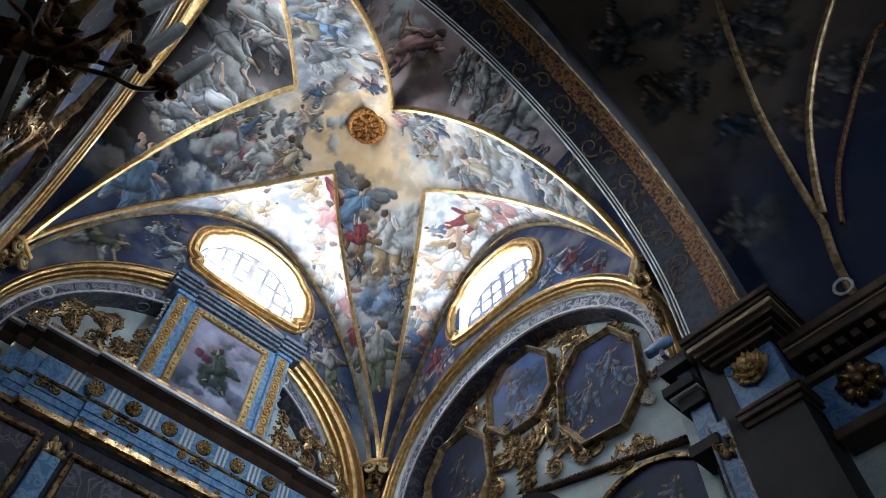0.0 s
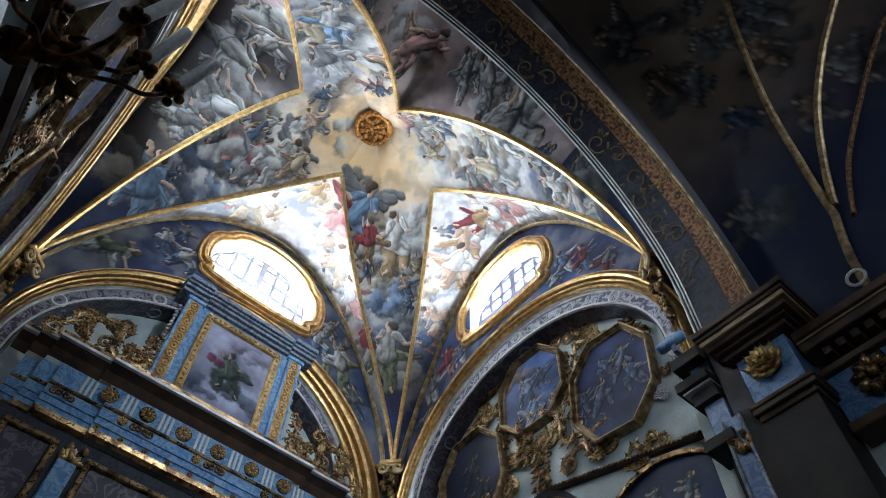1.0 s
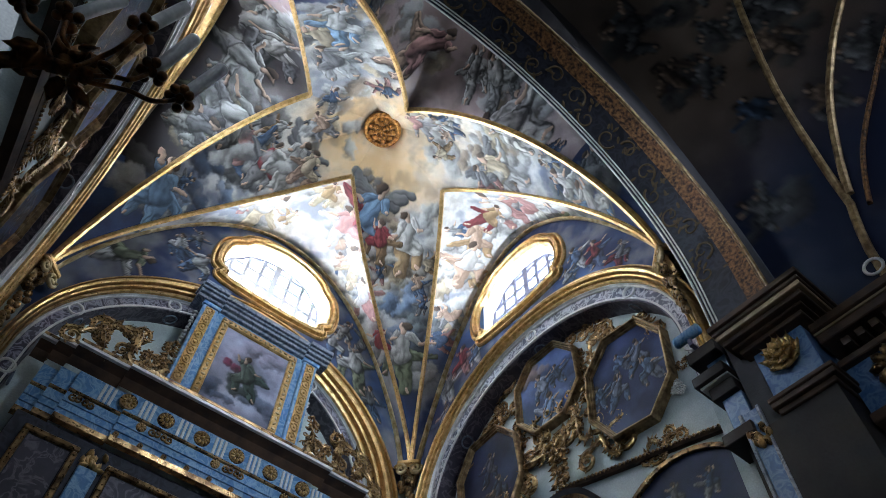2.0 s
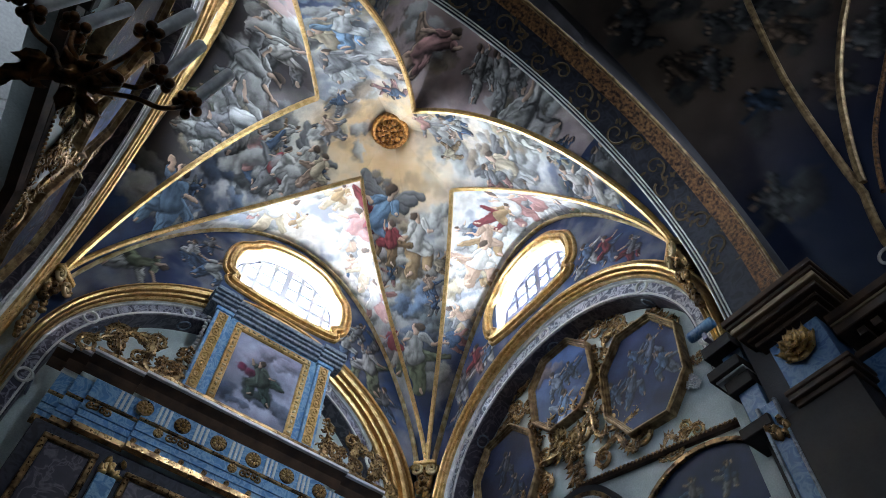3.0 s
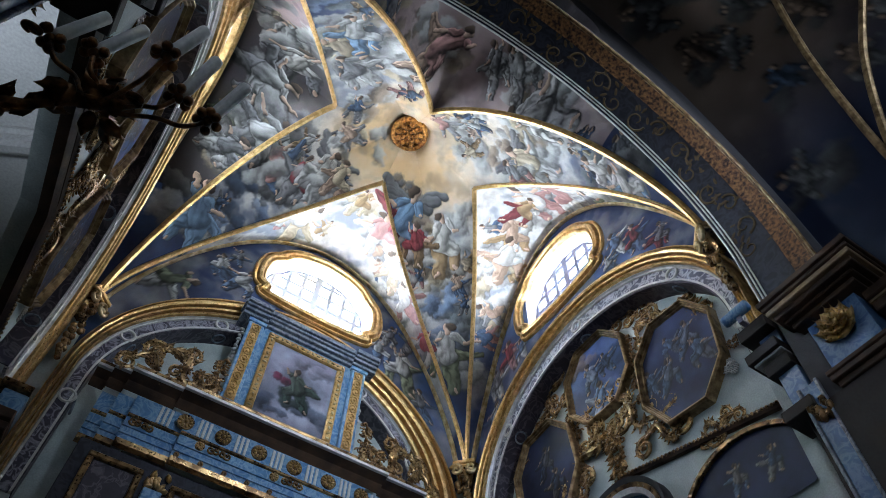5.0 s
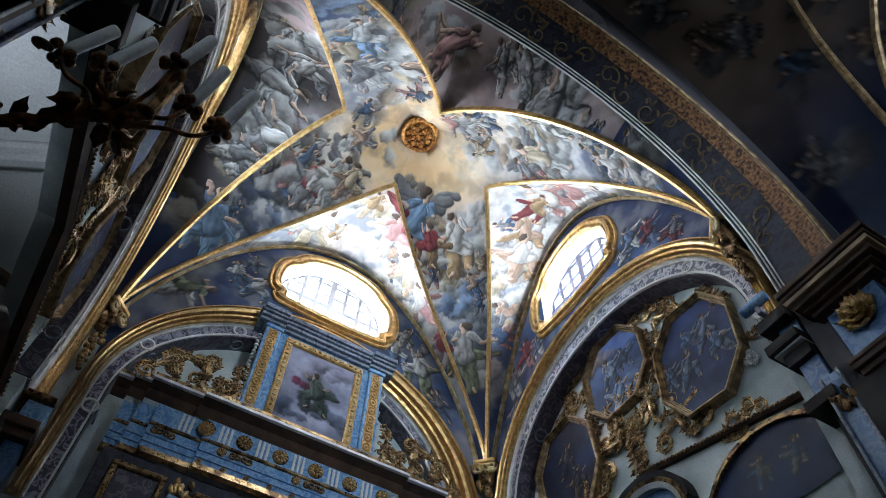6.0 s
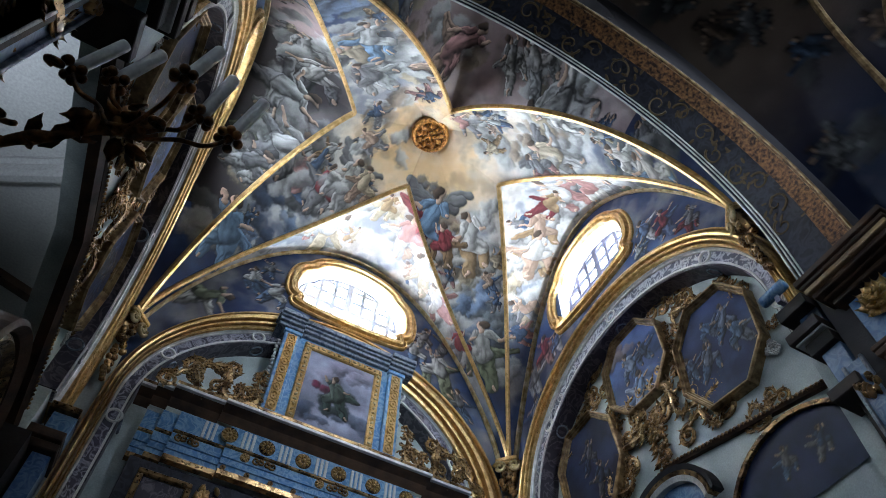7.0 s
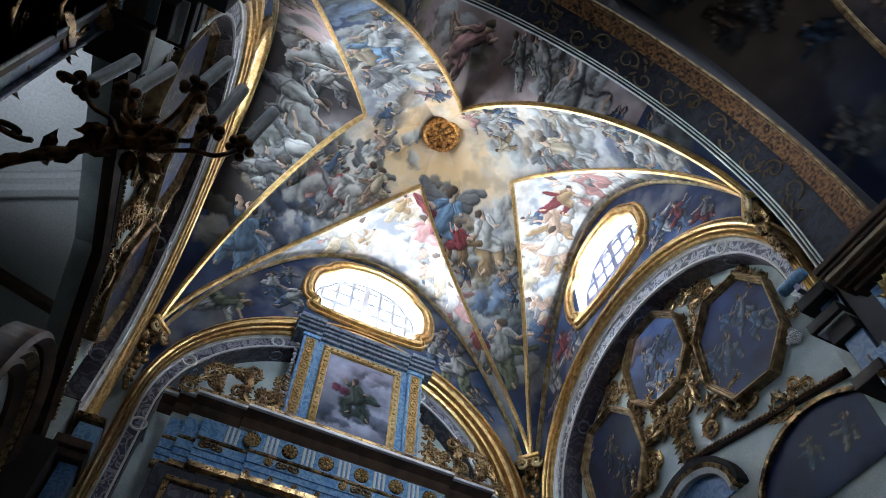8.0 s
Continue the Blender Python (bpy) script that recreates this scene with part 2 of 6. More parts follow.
def arch_path(w, r, d=0.0, a0=0.0, a1=180.0, n=48, foot=True):
    """(point, outward, out of wall) along an arch with straight feet."""
    out = []
    _, up, o = w.axes()
    ax = w.axes()[0]
    if foot and a0 <= 0:
        out.append((w(r, FOOT, d), ax, o))
    for i in range(n + 1):
        t = radians(a0 + (a1 - a0) * i / n)
        out.append((w(r * math.cos(t), SPRING + r * math.sin(t), d), ax * math.cos(t) + up * math.sin(t), o))
    if foot and a1 >= 180:
        out.append((w(-r, FOOT, d), -ax, o))
    return out


WINDOW = smooth_loop([(0, 2.84), (0.42, 2.77), (0.66, 2.63), (0.76, 2.50), (0.93, 2.32), (1.00, 2.02), (0.97, 1.74), (0.85, 1.63), (0.86, 1.50), (0.55, 1.45),
                      (0, 1.43), (-0.55, 1.45), (-0.86, 1.50), (-0.84, 1.62), (-0.96, 1.72), (-1.00, 2.0), (-0.93, 2.30), (-0.75, 2.48), (-0.65, 2.62), (-0.42, 2.76)], 4)


def window_loop(k, side):
    """The window's outline, scaled by k about its middle."""
    f, da, db = {"east": (0.93, -0.10, -0.07), "west": (0.95, 0, 0)}.get(side, (1.0, 0.02, 0.02))
    return [(a * k * f + da, 2.1 + db + (b - 2.1) * k) for a, b in WINDOW]


def arch_loop(r, foot, n=40):
    return [(r, foot)] + [(r * math.cos(math.pi * i / n), SPRING + r * math.sin(math.pi * i / n)) for i in range(n + 1)] + [(-r, foot)]


# ================= painting =================
CREAM, FLESH, ROSE, RED, AZURE, NAVY, OCHRE, GREEN, GREY, WHITEP = (np.array(c) for c in (
    (0.72, 0.60, 0.42), (0.55, 0.38, 0.28), (0.50, 0.27, 0.25), (0.30, 0.06, 0.07), (0.11, 0.175, 0.29), (0.025, 0.038, 0.095), (0.46, 0.31, 0.17), (0.17, 0.20, 0.10),
    (0.30, 0.30, 0.31), (0.74, 0.72, 0.68)))


def hash3(i, j, k, seed):
    h = (i * 374761393 + j * 668265263 + k * 2147483647 + seed * 974711) & 0xFFFFFFFF
    h = ((h ^ (h >> 13)) * 1274126177) & 0xFFFFFFFF
    return ((h ^ (h >> 16)) & 0xFFFF) / 65535.0


def vnoise(p, seed=0):
    """Smooth value noise of the points p (n x 3), 0 to 1."""
    f = np.floor(p).astype(np.int64)
    u = p - f
    u = u * u * (3 - 2 * u)
    out = np.zeros(len(p))
    for a in (0, 1):
        for b in (0, 1):
            for c in (0, 1):
                w = (u[:, 0] if a else 1 - u[:, 0]) * (u[:, 1] if b else 1 - u[:, 1]) * (u[:, 2] if c else 1 - u[:, 2])
                out += w * hash3(f[:, 0] + a, f[:, 1] + b, f[:, 2] + c, seed)
    return out


def fbm(p, scale, seed=0, octaves=4):
    out, k, s = np.zeros(len(p)), 1.0, scale
    for o in range(octaves):
        out += k * vnoise(p * s + o * 17.3, seed + o)
        k, s = k * 0.55, s * 2.05
    return out / 2.1


def mix(a, b, k):
    k = np.clip(k, 0, 1)[:, None]
    return a * (1 - k) + b * k


def step(x, lo, hi):
    t = np.clip((x - lo) / (hi - lo), 0, 1)
    return t * t * (3 - 2 * t)


def local(p, centre, up, normal, size, reach, turn=0.0):
    """The points near a place on a painted surface, in its own right and up."""
    c, u, n = np.array(centre), np.array(up, float), np.array(normal, float)
    u = u - n * (u @ n)
    u /= np.linalg.norm(u)
    r = np.cross(u, n)
    ct, st = math.cos(radians(turn)), math.sin(radians(turn))
    u, r = u * ct + r * st, r * ct - u * st
    near = np.where(((p - c) ** 2).sum(1) < (size * reach) ** 2)[0]
    q = p[near]
    return near, q, (q - c) @ r / size, (q - c) @ u / size


def figure(col, p, centre, up, normal, size, cloth, second, seed, skin=1.0, turn=0.0, wings=False, pale=0.0):
    """Paints one loosely brushed draped shape on a cloud: masses of cloth with folds, limbs and a knob."""
    rng = np.random.default_rng(seed)
    near, q, a, b = local(p, centre, up, normal, size, 1.2, turn)
    if not len(near):
        return
    wob, wob2 = fbm(q, 3.0 / size, seed, 3) - 0.42, fbm(q, 3.0 / size, seed + 50, 3) - 0.42
    fine = fbm(q, 11.0 / size, seed + 90, 2) - 0.35
    a, b = a + wob * 0.26 + fine * 0.05, b + wob2 * 0.26
    res = col[near]
    f = 1 if rng.random() < 0.5 else -1
    lean = f * rng.uniform(0.05, 0.3)
    d = np.sqrt((a / 0.75) ** 2 + ((b + 0.05) / 0.85) ** 2)
    res = mix(res, res * 0.55, (1 - step(d, 0.5, 1.1)) * 0.6 * (1 - pale))
    flesh, dusk = FLESH * 1.25 * skin, FLESH * 0.22 * skin
    hip, neck = (lean * 0.2, -0.12), (lean, 0.36)
    ends = [(f * rng.uniform(0.3, 0.55), neck[1] + rng.uniform(-0.3, 0.25)), (-f * rng.uniform(0.25, 0.5), neck[1] + rng.uniform(-0.4, 0.1))]
    knee = [(hip[0] + f * rng.uniform(0.28, 0.42), -0.26 + rng.uniform(-0.1, 0.12)), (hip[0] - f * rng.uniform(0.02, 0.2), -0.42)]
    feet = [(knee[0][0] - f * rng.uniform(-0.1, 0.2), -0.68), (knee[1][0] - f * rng.uniform(0.05, 0.25), -0.78)]
    forms = []
    if wings:
        for sg in (-1, 1):
            for k in range(3):
                forms.append((neck[0], neck[1] - 0.06, neck[0] + sg * (0.62 - 0.1 * k), neck[1] + 0.25 - 0.17 * k, 0.05, 0.085, GREY * (0.75 - 0.15 * k), 0.4))
    sail = rng.uniform(-0.2, 0.3)
    forms += [(hip[0] - f * 0.15, -0.05, -f * 0.62, sail, 0.15, 0.07, second, 1.0), (*hip, *feet[1], 0.22, 0.15, second, 1.0), (*knee[0], *feet[0], 0.14, 0.10, second, 1.0),
              (*hip, *knee[0], 0.20, 0.14, cloth, 1.0), (*hip, neck[0], neck[1] - 0.1, 0.19, 0.15, cloth, 0.8),
              (*feet[1], feet[1][0] - f * 0.09, -0.84, 0.04, 0.025, flesh, 0.1), (*feet[0], feet[0][0] + f * 0.05, -0.75, 0.035, 0.025, flesh, 0.1)]
    for sg, (ex, ey) in zip((1, -1), ends):
        sx, sy = neck[0] + sg * f * 0.14, neck[1] - 0.05
        mx, my = (sx + ex) / 2 + rng.uniform(-0.05, 0.05), (sy + ey) / 2 - 0.08
        forms += [(sx, sy, mx, my, 0.085, 0.07, cloth, 0.8), (mx, my, ex, ey, 0.048, 0.03, flesh, 0.1)]
    forms += [(*neck, neck[0] + f * 0.01, neck[1] + 0.13, 0.06, 0.09, flesh, 0.1), (neck[0] - f * 0.03, neck[1] + 0.17, neck[0] - f * 0.07, neck[1] + 0.13, 0.085, 0.08, dusk, 0.3)]
    for x0, y0, x1, y1, r0, r1, tone, drape in forms:
        dx, dy = x1 - x0, y1 - y0
        ln = math.hypot(dx, dy) + 1e-6
        dx, dy = dx / ln, dy / ln
        e = (a - x0) * dx + (b - y0) * dy
        v = -(a - x0) * dy + (b - y0) * dx
        t = np.clip(e / ln, 0, 1)
        rad = r0 + (r1 - r0) * t
        dd = np.sqrt((e - t * ln) ** 2 + v ** 2) / rad
        nx, ny = (a - x0 - t * ln * dx) / rad, (b - y0 - t * ln * dy) / rad
        vol = np.clip(0.50 - 0.50 * nx + 0.42 * ny, 0, 1.1)
        crease = vnoise(np.column_stack((v / rad * 1.9 + e * 2.5 + wob * 3, e * 3.2, np.full(len(e), 0.5))), seed + len(forms))
        fold = np.clip(0.2 + 1.5 * np.abs(2 * crease - 1) + 0.3 * np.sin(v / rad * 5 + wob * 18), 0, 1.1)
        lit = (0.06 + 1.15 * vol) * (1 - drape * 0.85 * (1 - fold)) + fine * 0.3
        lit = lit * (1 - 0.5 * pale) + 0.45 * pale
        shade = np.clip(tone[None, :] * np.clip(lit, 0.05, 1.4)[:, None], 0, 0.85)
        res = mix(res, res * 0.3, np.exp(-((dd - 1.06) / 0.09) ** 2) * 0.6 * (1 - 0.6 * pale))
        res = mix(res, shade, 1 - step(dd, 0.93, 1.05))
    col[near] = res


def cloud(col, p, centre, up, normal, size, tone, seed, turn=0.0):
    """Paints a heap of rounded cloud, light above and dusky below, with a soft edge."""
    rng = np.random.default_rng(seed)
    near, q, a, b = local(p, centre, up, normal, size, 1.5, turn)
    if not len(near):
        return
    wob, wob2 = fbm(q, 3.5 / size, seed, 4) - 0.42, fbm(q, 3.5 / size, seed + 40, 4) - 0.42
    a, b = a + wob * 0.5, b + wob2 * 0.5
    res = col[near]
    for k in range(8):
        x, y, r = rng.uniform(-0.8, 0.8), rng.uniform(-0.35, 0.35), rng.uniform(0.22, 0.42)
        d = np.sqrt(((a - x) / 1.25) ** 2 + (b - y) ** 2) / r
        lit = np.clip(0.52 + 0.5 * (b - y) / r - 0.25 * (a - x) / r, 0.12, 1.15)
        res = mix(res, np.clip(tone[None, :] * lit[:, None], 0, 0.8), (1 - step(d, 0.55, 1.05)) * 0.8)
    col[near] = res


def colour_mesh(me, col):
    at = me.color_attributes.new("paint", "FLOAT_COLOR", "POINT")
    at.data.foreach_set("color", np.hstack([np.clip(col, 0, 1), np.ones((len(col), 1))]).astype(np.float32).ravel())


def sky_paint(p, glow, seed, night=NAVY, night2=np.array([0.06, 0.115, 0.26])):
    """Clouds in a painted sky; glow 0: deep night, 1: golden light."""
    c1, c2, c3 = fbm(p, 1.1, seed), fbm(p, 2.6, seed + 9), fbm(p, 6.0, seed + 21)
    deep = mix(np.tile(night, (len(p), 1)), night2, step(c1, 0.40, 0.70))
    mid = mix(np.array([[0.27, 0.29, 0.33]]).repeat(len(p), 0), np.array([0.68, 0.67, 0.64]), step(c2, 0.36, 0.58))
    warm = mix(np.array([[0.70, 0.49, 0.27]]).repeat(len(p), 0), np.array([0.82, 0.71, 0.55]), step(c1 + 0.3 * c3, 0.5, 0.85))
    g = glow + 0.35 * (c2 - 0.48)
    col = mix(deep, mid, step(g, 0.10, 0.46))
    col = mix(col, warm, step(g, 0.6, 0.9))
    heap = c2 * 0.7 + c3 * 0.35
    return mix(col, col * 0.5 + np.array([0.015, 0.015, 0.018]), step(heap, 0.50, 0.66) * 0.7)

# ================= large structure =================


def rib_curve(tip, cap, s):
    """A star rib from a corner capital (s = 0) to a tip of the star (s = 1)."""
    a, b = Vector((*cap, 0)), Vector((*tip, 0))
    u = b - a
    n = Vector((-u.y, u.x, 0)).normalized()
    if n.dot(b) < 0:
        n = -n
    bow = 0.21 if abs(tip[1]) > 0.1 else 0.06
    p = a + u * s + n * (bow * 4 * s * (1 - s))
    return Vector((p.x, p.y, H + 2.966 * max(0.0, 1 - (1 - s) ** 1.387) ** 0.67))


def arm_curve(cap, s):
    """The crease of a star arm from a capital to the crown."""
    return Vector((cap[0] * (1 - s), cap[1] * (1 - s), H + 3.50 * max(0.0, 1 - (1 - s) ** 1.387) ** 0.67))


TIPS = {"north": (0, 0.658), "south": (0, -0.658), "east": (1.157, 0), "west": (-1.157, 0)}
CAPS = [(2.5, 2.19), (-2.5, 2.19), (2.5, -2.19), (-2.5, -2.19)]
WALLS = {"north": NORTH, "east": EAST, "west": WEST, "south": SOUTH}


def wall_rib_point(side, cap, s):
    """The wall rib of a side, from the capital up to its apex."""
    w = WALLS[side]
    r = 1 - s
    top = w(0, lunette(side, r), 0.012)
    along = cap[0] if side in ("north", "south") else cap[1]
    k = HALF[side] / abs(along)
    if side in ("north", "south"):
        return Vector((along * r * k, top.y, top.z))
    return Vector((top.x, along * r * k, top.z))


def sides_of(cap):
    return ("north" if cap[1] > 0 else "south"), ("east" if cap[0] > 0 else "west")


def build_vault():
    NS, NW = 330, 116
    verts, faces, glow, shadowy = [], [], [], []
    for cap in CAPS:
        for side in sides_of(cap):
            tip = TIPS[side]
            for kind in ("arm", "severy"):
                base = len(verts)
                for i in range(NS + 1):
                    s = (i / NS) ** 1.25
                    a = rib_curve(tip, cap, s)
                    b = arm_curve(cap, s) if kind == "arm" else wall_rib_point(side, cap, s)
                    for j in range(NW + 1):
                        t = j / NW
                        p = a.lerp(b, t)
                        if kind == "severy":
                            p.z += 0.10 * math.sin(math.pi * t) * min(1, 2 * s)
                            # south and west fields start darker: their shade goes into the paint
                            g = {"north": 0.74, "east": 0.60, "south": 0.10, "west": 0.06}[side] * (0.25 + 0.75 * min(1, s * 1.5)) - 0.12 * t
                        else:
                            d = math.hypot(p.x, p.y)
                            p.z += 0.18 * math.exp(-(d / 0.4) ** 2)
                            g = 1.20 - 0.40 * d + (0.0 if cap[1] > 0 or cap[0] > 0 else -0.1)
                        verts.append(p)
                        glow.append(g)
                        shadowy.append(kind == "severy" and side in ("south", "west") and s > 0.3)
                for i in range(NS):
                    for j in range(NW):
                        k = base + i * (NW + 1) + j
                        faces.append((k, k + 1, k + NW + 2, k + NW + 1))
    me = bpy.data.meshes.new("ceiling")
    me.from_pydata([tuple(v) for v in verts], [], faces)
    me.materials.append(FRESCO)
    p = np.array([tuple(v) for v in verts])
    glow = np.array(glow)
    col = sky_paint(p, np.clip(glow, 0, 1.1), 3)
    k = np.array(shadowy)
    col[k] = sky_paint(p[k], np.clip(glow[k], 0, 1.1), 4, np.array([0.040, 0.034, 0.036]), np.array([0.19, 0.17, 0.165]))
    # south field painted lighter again to make up for weak light there
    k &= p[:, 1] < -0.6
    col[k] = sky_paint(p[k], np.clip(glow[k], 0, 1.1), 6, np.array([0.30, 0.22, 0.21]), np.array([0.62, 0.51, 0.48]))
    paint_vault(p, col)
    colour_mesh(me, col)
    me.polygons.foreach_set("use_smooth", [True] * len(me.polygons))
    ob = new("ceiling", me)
    return tagged(ob, "frescoed star vault with painted clouds and draped shapes", "vault", kind="structure")


def on_vault(side, cap, kind, s, t):
    a = rib_curve(TIPS[side], cap, s)
    b = arm_curve(cap, s) if kind == "arm" else wall_rib_point(side, cap, s)
    return a.lerp(b, t)


def paint_vault(p, col):
    """The draped shapes: (side, corner, field, along, across, size, turn, cloth, second cloth)."""
    NE, NWc, SE, SW = CAPS
    PALE = np.array((0.60, 0.60, 0.58))
    SKYB = np.array((0.24, 0.38, 0.56))
    arms = [
        ("north", NE, 0.78, 0.30, 1.0, 14, SKYB, RED), ("east", NE, 0.59, 0.85, 0.86, 0, WHITEP, OCHRE), ("north", NE, 0.62, 0.60, 0.60, 18, RED, OCHRE * 0.6),
        ("north", NE, 0.22, 0.95, 0.85, 28, PALE * 0.8, GREEN + 0.08), ("west", NWc, 0.58, 0.50, 0.74, -100, ROSE * 1.2, AZURE), ("north", NWc, 0.55, 0.90, 0.70, -36, RED * 1.3, GREY),
        ("north", NWc, 0.68, 0.60, 0.80, -14, WHITEP * 0.9, PALE), ("north", NWc, 0.74, 0.50, 0.55, -30, CREAM, FLESH), ("west", NWc, 0.24, 0.85, 0.90, -30, SKYB * 0.85, SKYB),
        ("west", SW, 0.57, 0.50, 0.85, -174, CREAM, GREY), ("west", SW, 0.68, 0.55, 0.70, -175, GREY, PALE), ("west", SW, 0.43, 0.95, 0.80, -177, PALE, SKYB),
        ("east", SE, 0.54, 0.70, 0.78, 22, CREAM * 1.05, PALE), ("east", SE, 0.71, 0.20, 0.55, 17, GREY, ROSE), ("south", SE, 0.88, 0.55, 0.50, 96, ROSE, GREY),
        ("south", SE, 0.26, 0.85, 0.60, 30, WHITEP, PALE), ("east", SE, 0.21, 0.50, 0.66, 29, WHITEP, SKYB),
        ("west", SW, 0.95, 0.35, 0.40, -103, AZURE, GREY), ("west", NWc, 0.86, 0.60, 0.45, -117, FLESH, GREY),
    ]
    fields = [
        ("south", SE, 0.76, 0.55, 0.60, 84, WHITEP, PALE), ("south", SE, 0.57, 0.20, 0.85, 34, WHITEP, WHITEP), ("south", SE, 0.87, 0.50, 0.50, 107, PALE, WHITEP), ("south", SW, 0.82, 0.35, 0.85, -132, ROSE * 1.1, FLESH),
        ("west", SW, 0.76, 0.50, 0.62, -168, PALE, WHITEP), ("west", SW, 0.90, 0.40, 0.72, -117, WHITEP, GREY), ("west", NWc, 0.94, 0.55, 0.80, -8, PALE, GREY),
        ("west", NWc, 0.67, 0.45, 0.68, -84, PALE, GREEN + 0.1), ("west", NWc, 0.69, 0.20, 0.76, -34, PALE, GREY), ("west", NWc, 0.54, 0.30, 0.55, -22, GREY, PALE),
        ("north", NWc, 0.73, 0.50, 0.74, 19, WHITEP, CREAM), ("north", NE, 0.86, 0.30, 0.66, -19, ROSE * 1.2, WHITEP), ("north", NWc, 0.94, 0.20, 0.50, -17, OCHRE, CREAM), ("north", NE, 0.65, 0.30, 0.63, -16, WHITEP, CREAM),
        ("north", NE, 0.51, 0.30, 0.61, -9, WHITEP, ROSE), ("north", NE, 0.33, 0.40, 0.50, -9, RED, GREY),
        ("east", NE, 0.85, 0.50, 0.60, 26, FLESH, OCHRE), ("east", NE, 0.71, 0.45, 0.62, 28, WHITEP, FLESH), ("east", SE, 0.83, 0.40, 0.69, 24, WHITEP, ROSE), ("east", SE, 0.66, 0.45, 0.66, 49, ROSE, WHITEP),
        ("east", SE, 0.96, 0.50, 0.50, 87, OCHRE, RED), ("east", SE, 0.58, 0.85, 0.50, 67, GREY, GREEN + 0.1),
    ]
    rng = random.Random(5)
    winged = {0, 6, 12}

    def lie(side, cap, kind, s, t):
        c = on_vault(side, cap, kind, s, t)
        out = Vector((c.x, c.y, 0)).normalized()
        return tuple(c), tuple(-out + Vector((0, 0, 0.6))), tuple(Vector((-c.x * 0.35, -c.y * 0.35, -1)).normalized())

    for i in range(120):                                   # banks of cloud
        cap = rng.choice(CAPS)
        side, kind = rng.choice(sides_of(cap)), rng.choice(("arm", "arm", "severy"))
        s, t = rng.uniform(0.22, 0.93), rng.uniform(0.1, 0.9)
        # clouds toned down on the south and west, as if shaded
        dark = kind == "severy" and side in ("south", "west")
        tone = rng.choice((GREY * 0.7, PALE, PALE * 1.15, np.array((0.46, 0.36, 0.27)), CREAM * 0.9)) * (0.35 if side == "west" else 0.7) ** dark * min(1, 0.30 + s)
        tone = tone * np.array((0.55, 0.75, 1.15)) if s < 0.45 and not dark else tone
        if kind == "severy" and not dark:
            tone = rng.choice((PALE, WHITEP, CREAM * 0.9))
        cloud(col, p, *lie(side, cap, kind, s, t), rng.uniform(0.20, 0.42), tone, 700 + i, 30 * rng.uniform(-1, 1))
    for i in range(60):                                    # small shapes between the large ones
        cap = rng.choice(CAPS)
        side, kind = rng.choice(sides_of(cap)), rng.choice(("arm", "severy"))
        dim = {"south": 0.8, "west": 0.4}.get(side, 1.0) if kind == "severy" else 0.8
        tones = [c * dim for c in (rng.choice((FLESH, GREY, PALE, AZURE, CREAM)), rng.choice((ROSE, OCHRE, GREY, AZURE)))]
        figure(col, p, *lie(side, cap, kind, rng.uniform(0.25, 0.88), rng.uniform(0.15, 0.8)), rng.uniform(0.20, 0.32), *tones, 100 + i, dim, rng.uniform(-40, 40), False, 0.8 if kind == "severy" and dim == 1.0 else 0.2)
    for kind, spots in (("arm", arms), ("severy", fields)):
        for i, (side, cap, s, t, size, turn, cloth, second) in enumerate(spots):
            # west shapes at half tone for shade; north and east washed pale by daylight
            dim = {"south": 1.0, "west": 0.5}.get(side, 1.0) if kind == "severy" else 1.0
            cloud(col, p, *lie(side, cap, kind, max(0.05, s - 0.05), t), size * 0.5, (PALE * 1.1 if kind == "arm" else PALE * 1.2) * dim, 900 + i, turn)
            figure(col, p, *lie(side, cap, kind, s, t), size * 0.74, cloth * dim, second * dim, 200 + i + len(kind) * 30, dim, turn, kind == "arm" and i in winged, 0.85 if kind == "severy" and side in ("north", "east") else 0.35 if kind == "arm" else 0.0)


build_vault()


def rib_mesh(name, pts, lift, mat, width, label):
    prof = [(-width, 0.02), (-width, -0.03), (-width * 0.72, -0.03), (-width * 0.6, -0.055), (width * 0.6, -0.055), (width * 0.72, -0.03), (width, -0.03), (width, 0.02)]
    bm = bmesh.new()
    add_sweep(bm, frames_along(pts, lift), prof)
    ob = finish(name, bm, mat)
    return tagged(ob, label, "vault rib", "gilded ribs of the star vault", "structure")


for cap in CAPS:
    for side in sides_of(cap):
        pts = [rib_curve(TIPS[side], cap, (i / 40) ** 1.4) for i in range(41)]
        rib_mesh("vault_rib", pts, lambda q: Vector((q.x * 0.35, q.y * 0.35, 1)), GOLD, 0.028, "gilded stucco rib between painted vault fields")
for side, w in WALLS.items():
    pts = []
    for i in range(61):
        r = -1 + 2 * i / 60
        q = w(HALF[side] * r, lunette(side, abs(r)), 0.02)
        pts.append(q)
    rib_mesh("wall_rib", pts, lambda q, w=w: -w.axes()[2] + Vector((0, 0, 0.4)), GOLDPALE, 0.022, "thin gilded wall rib over the lunette")

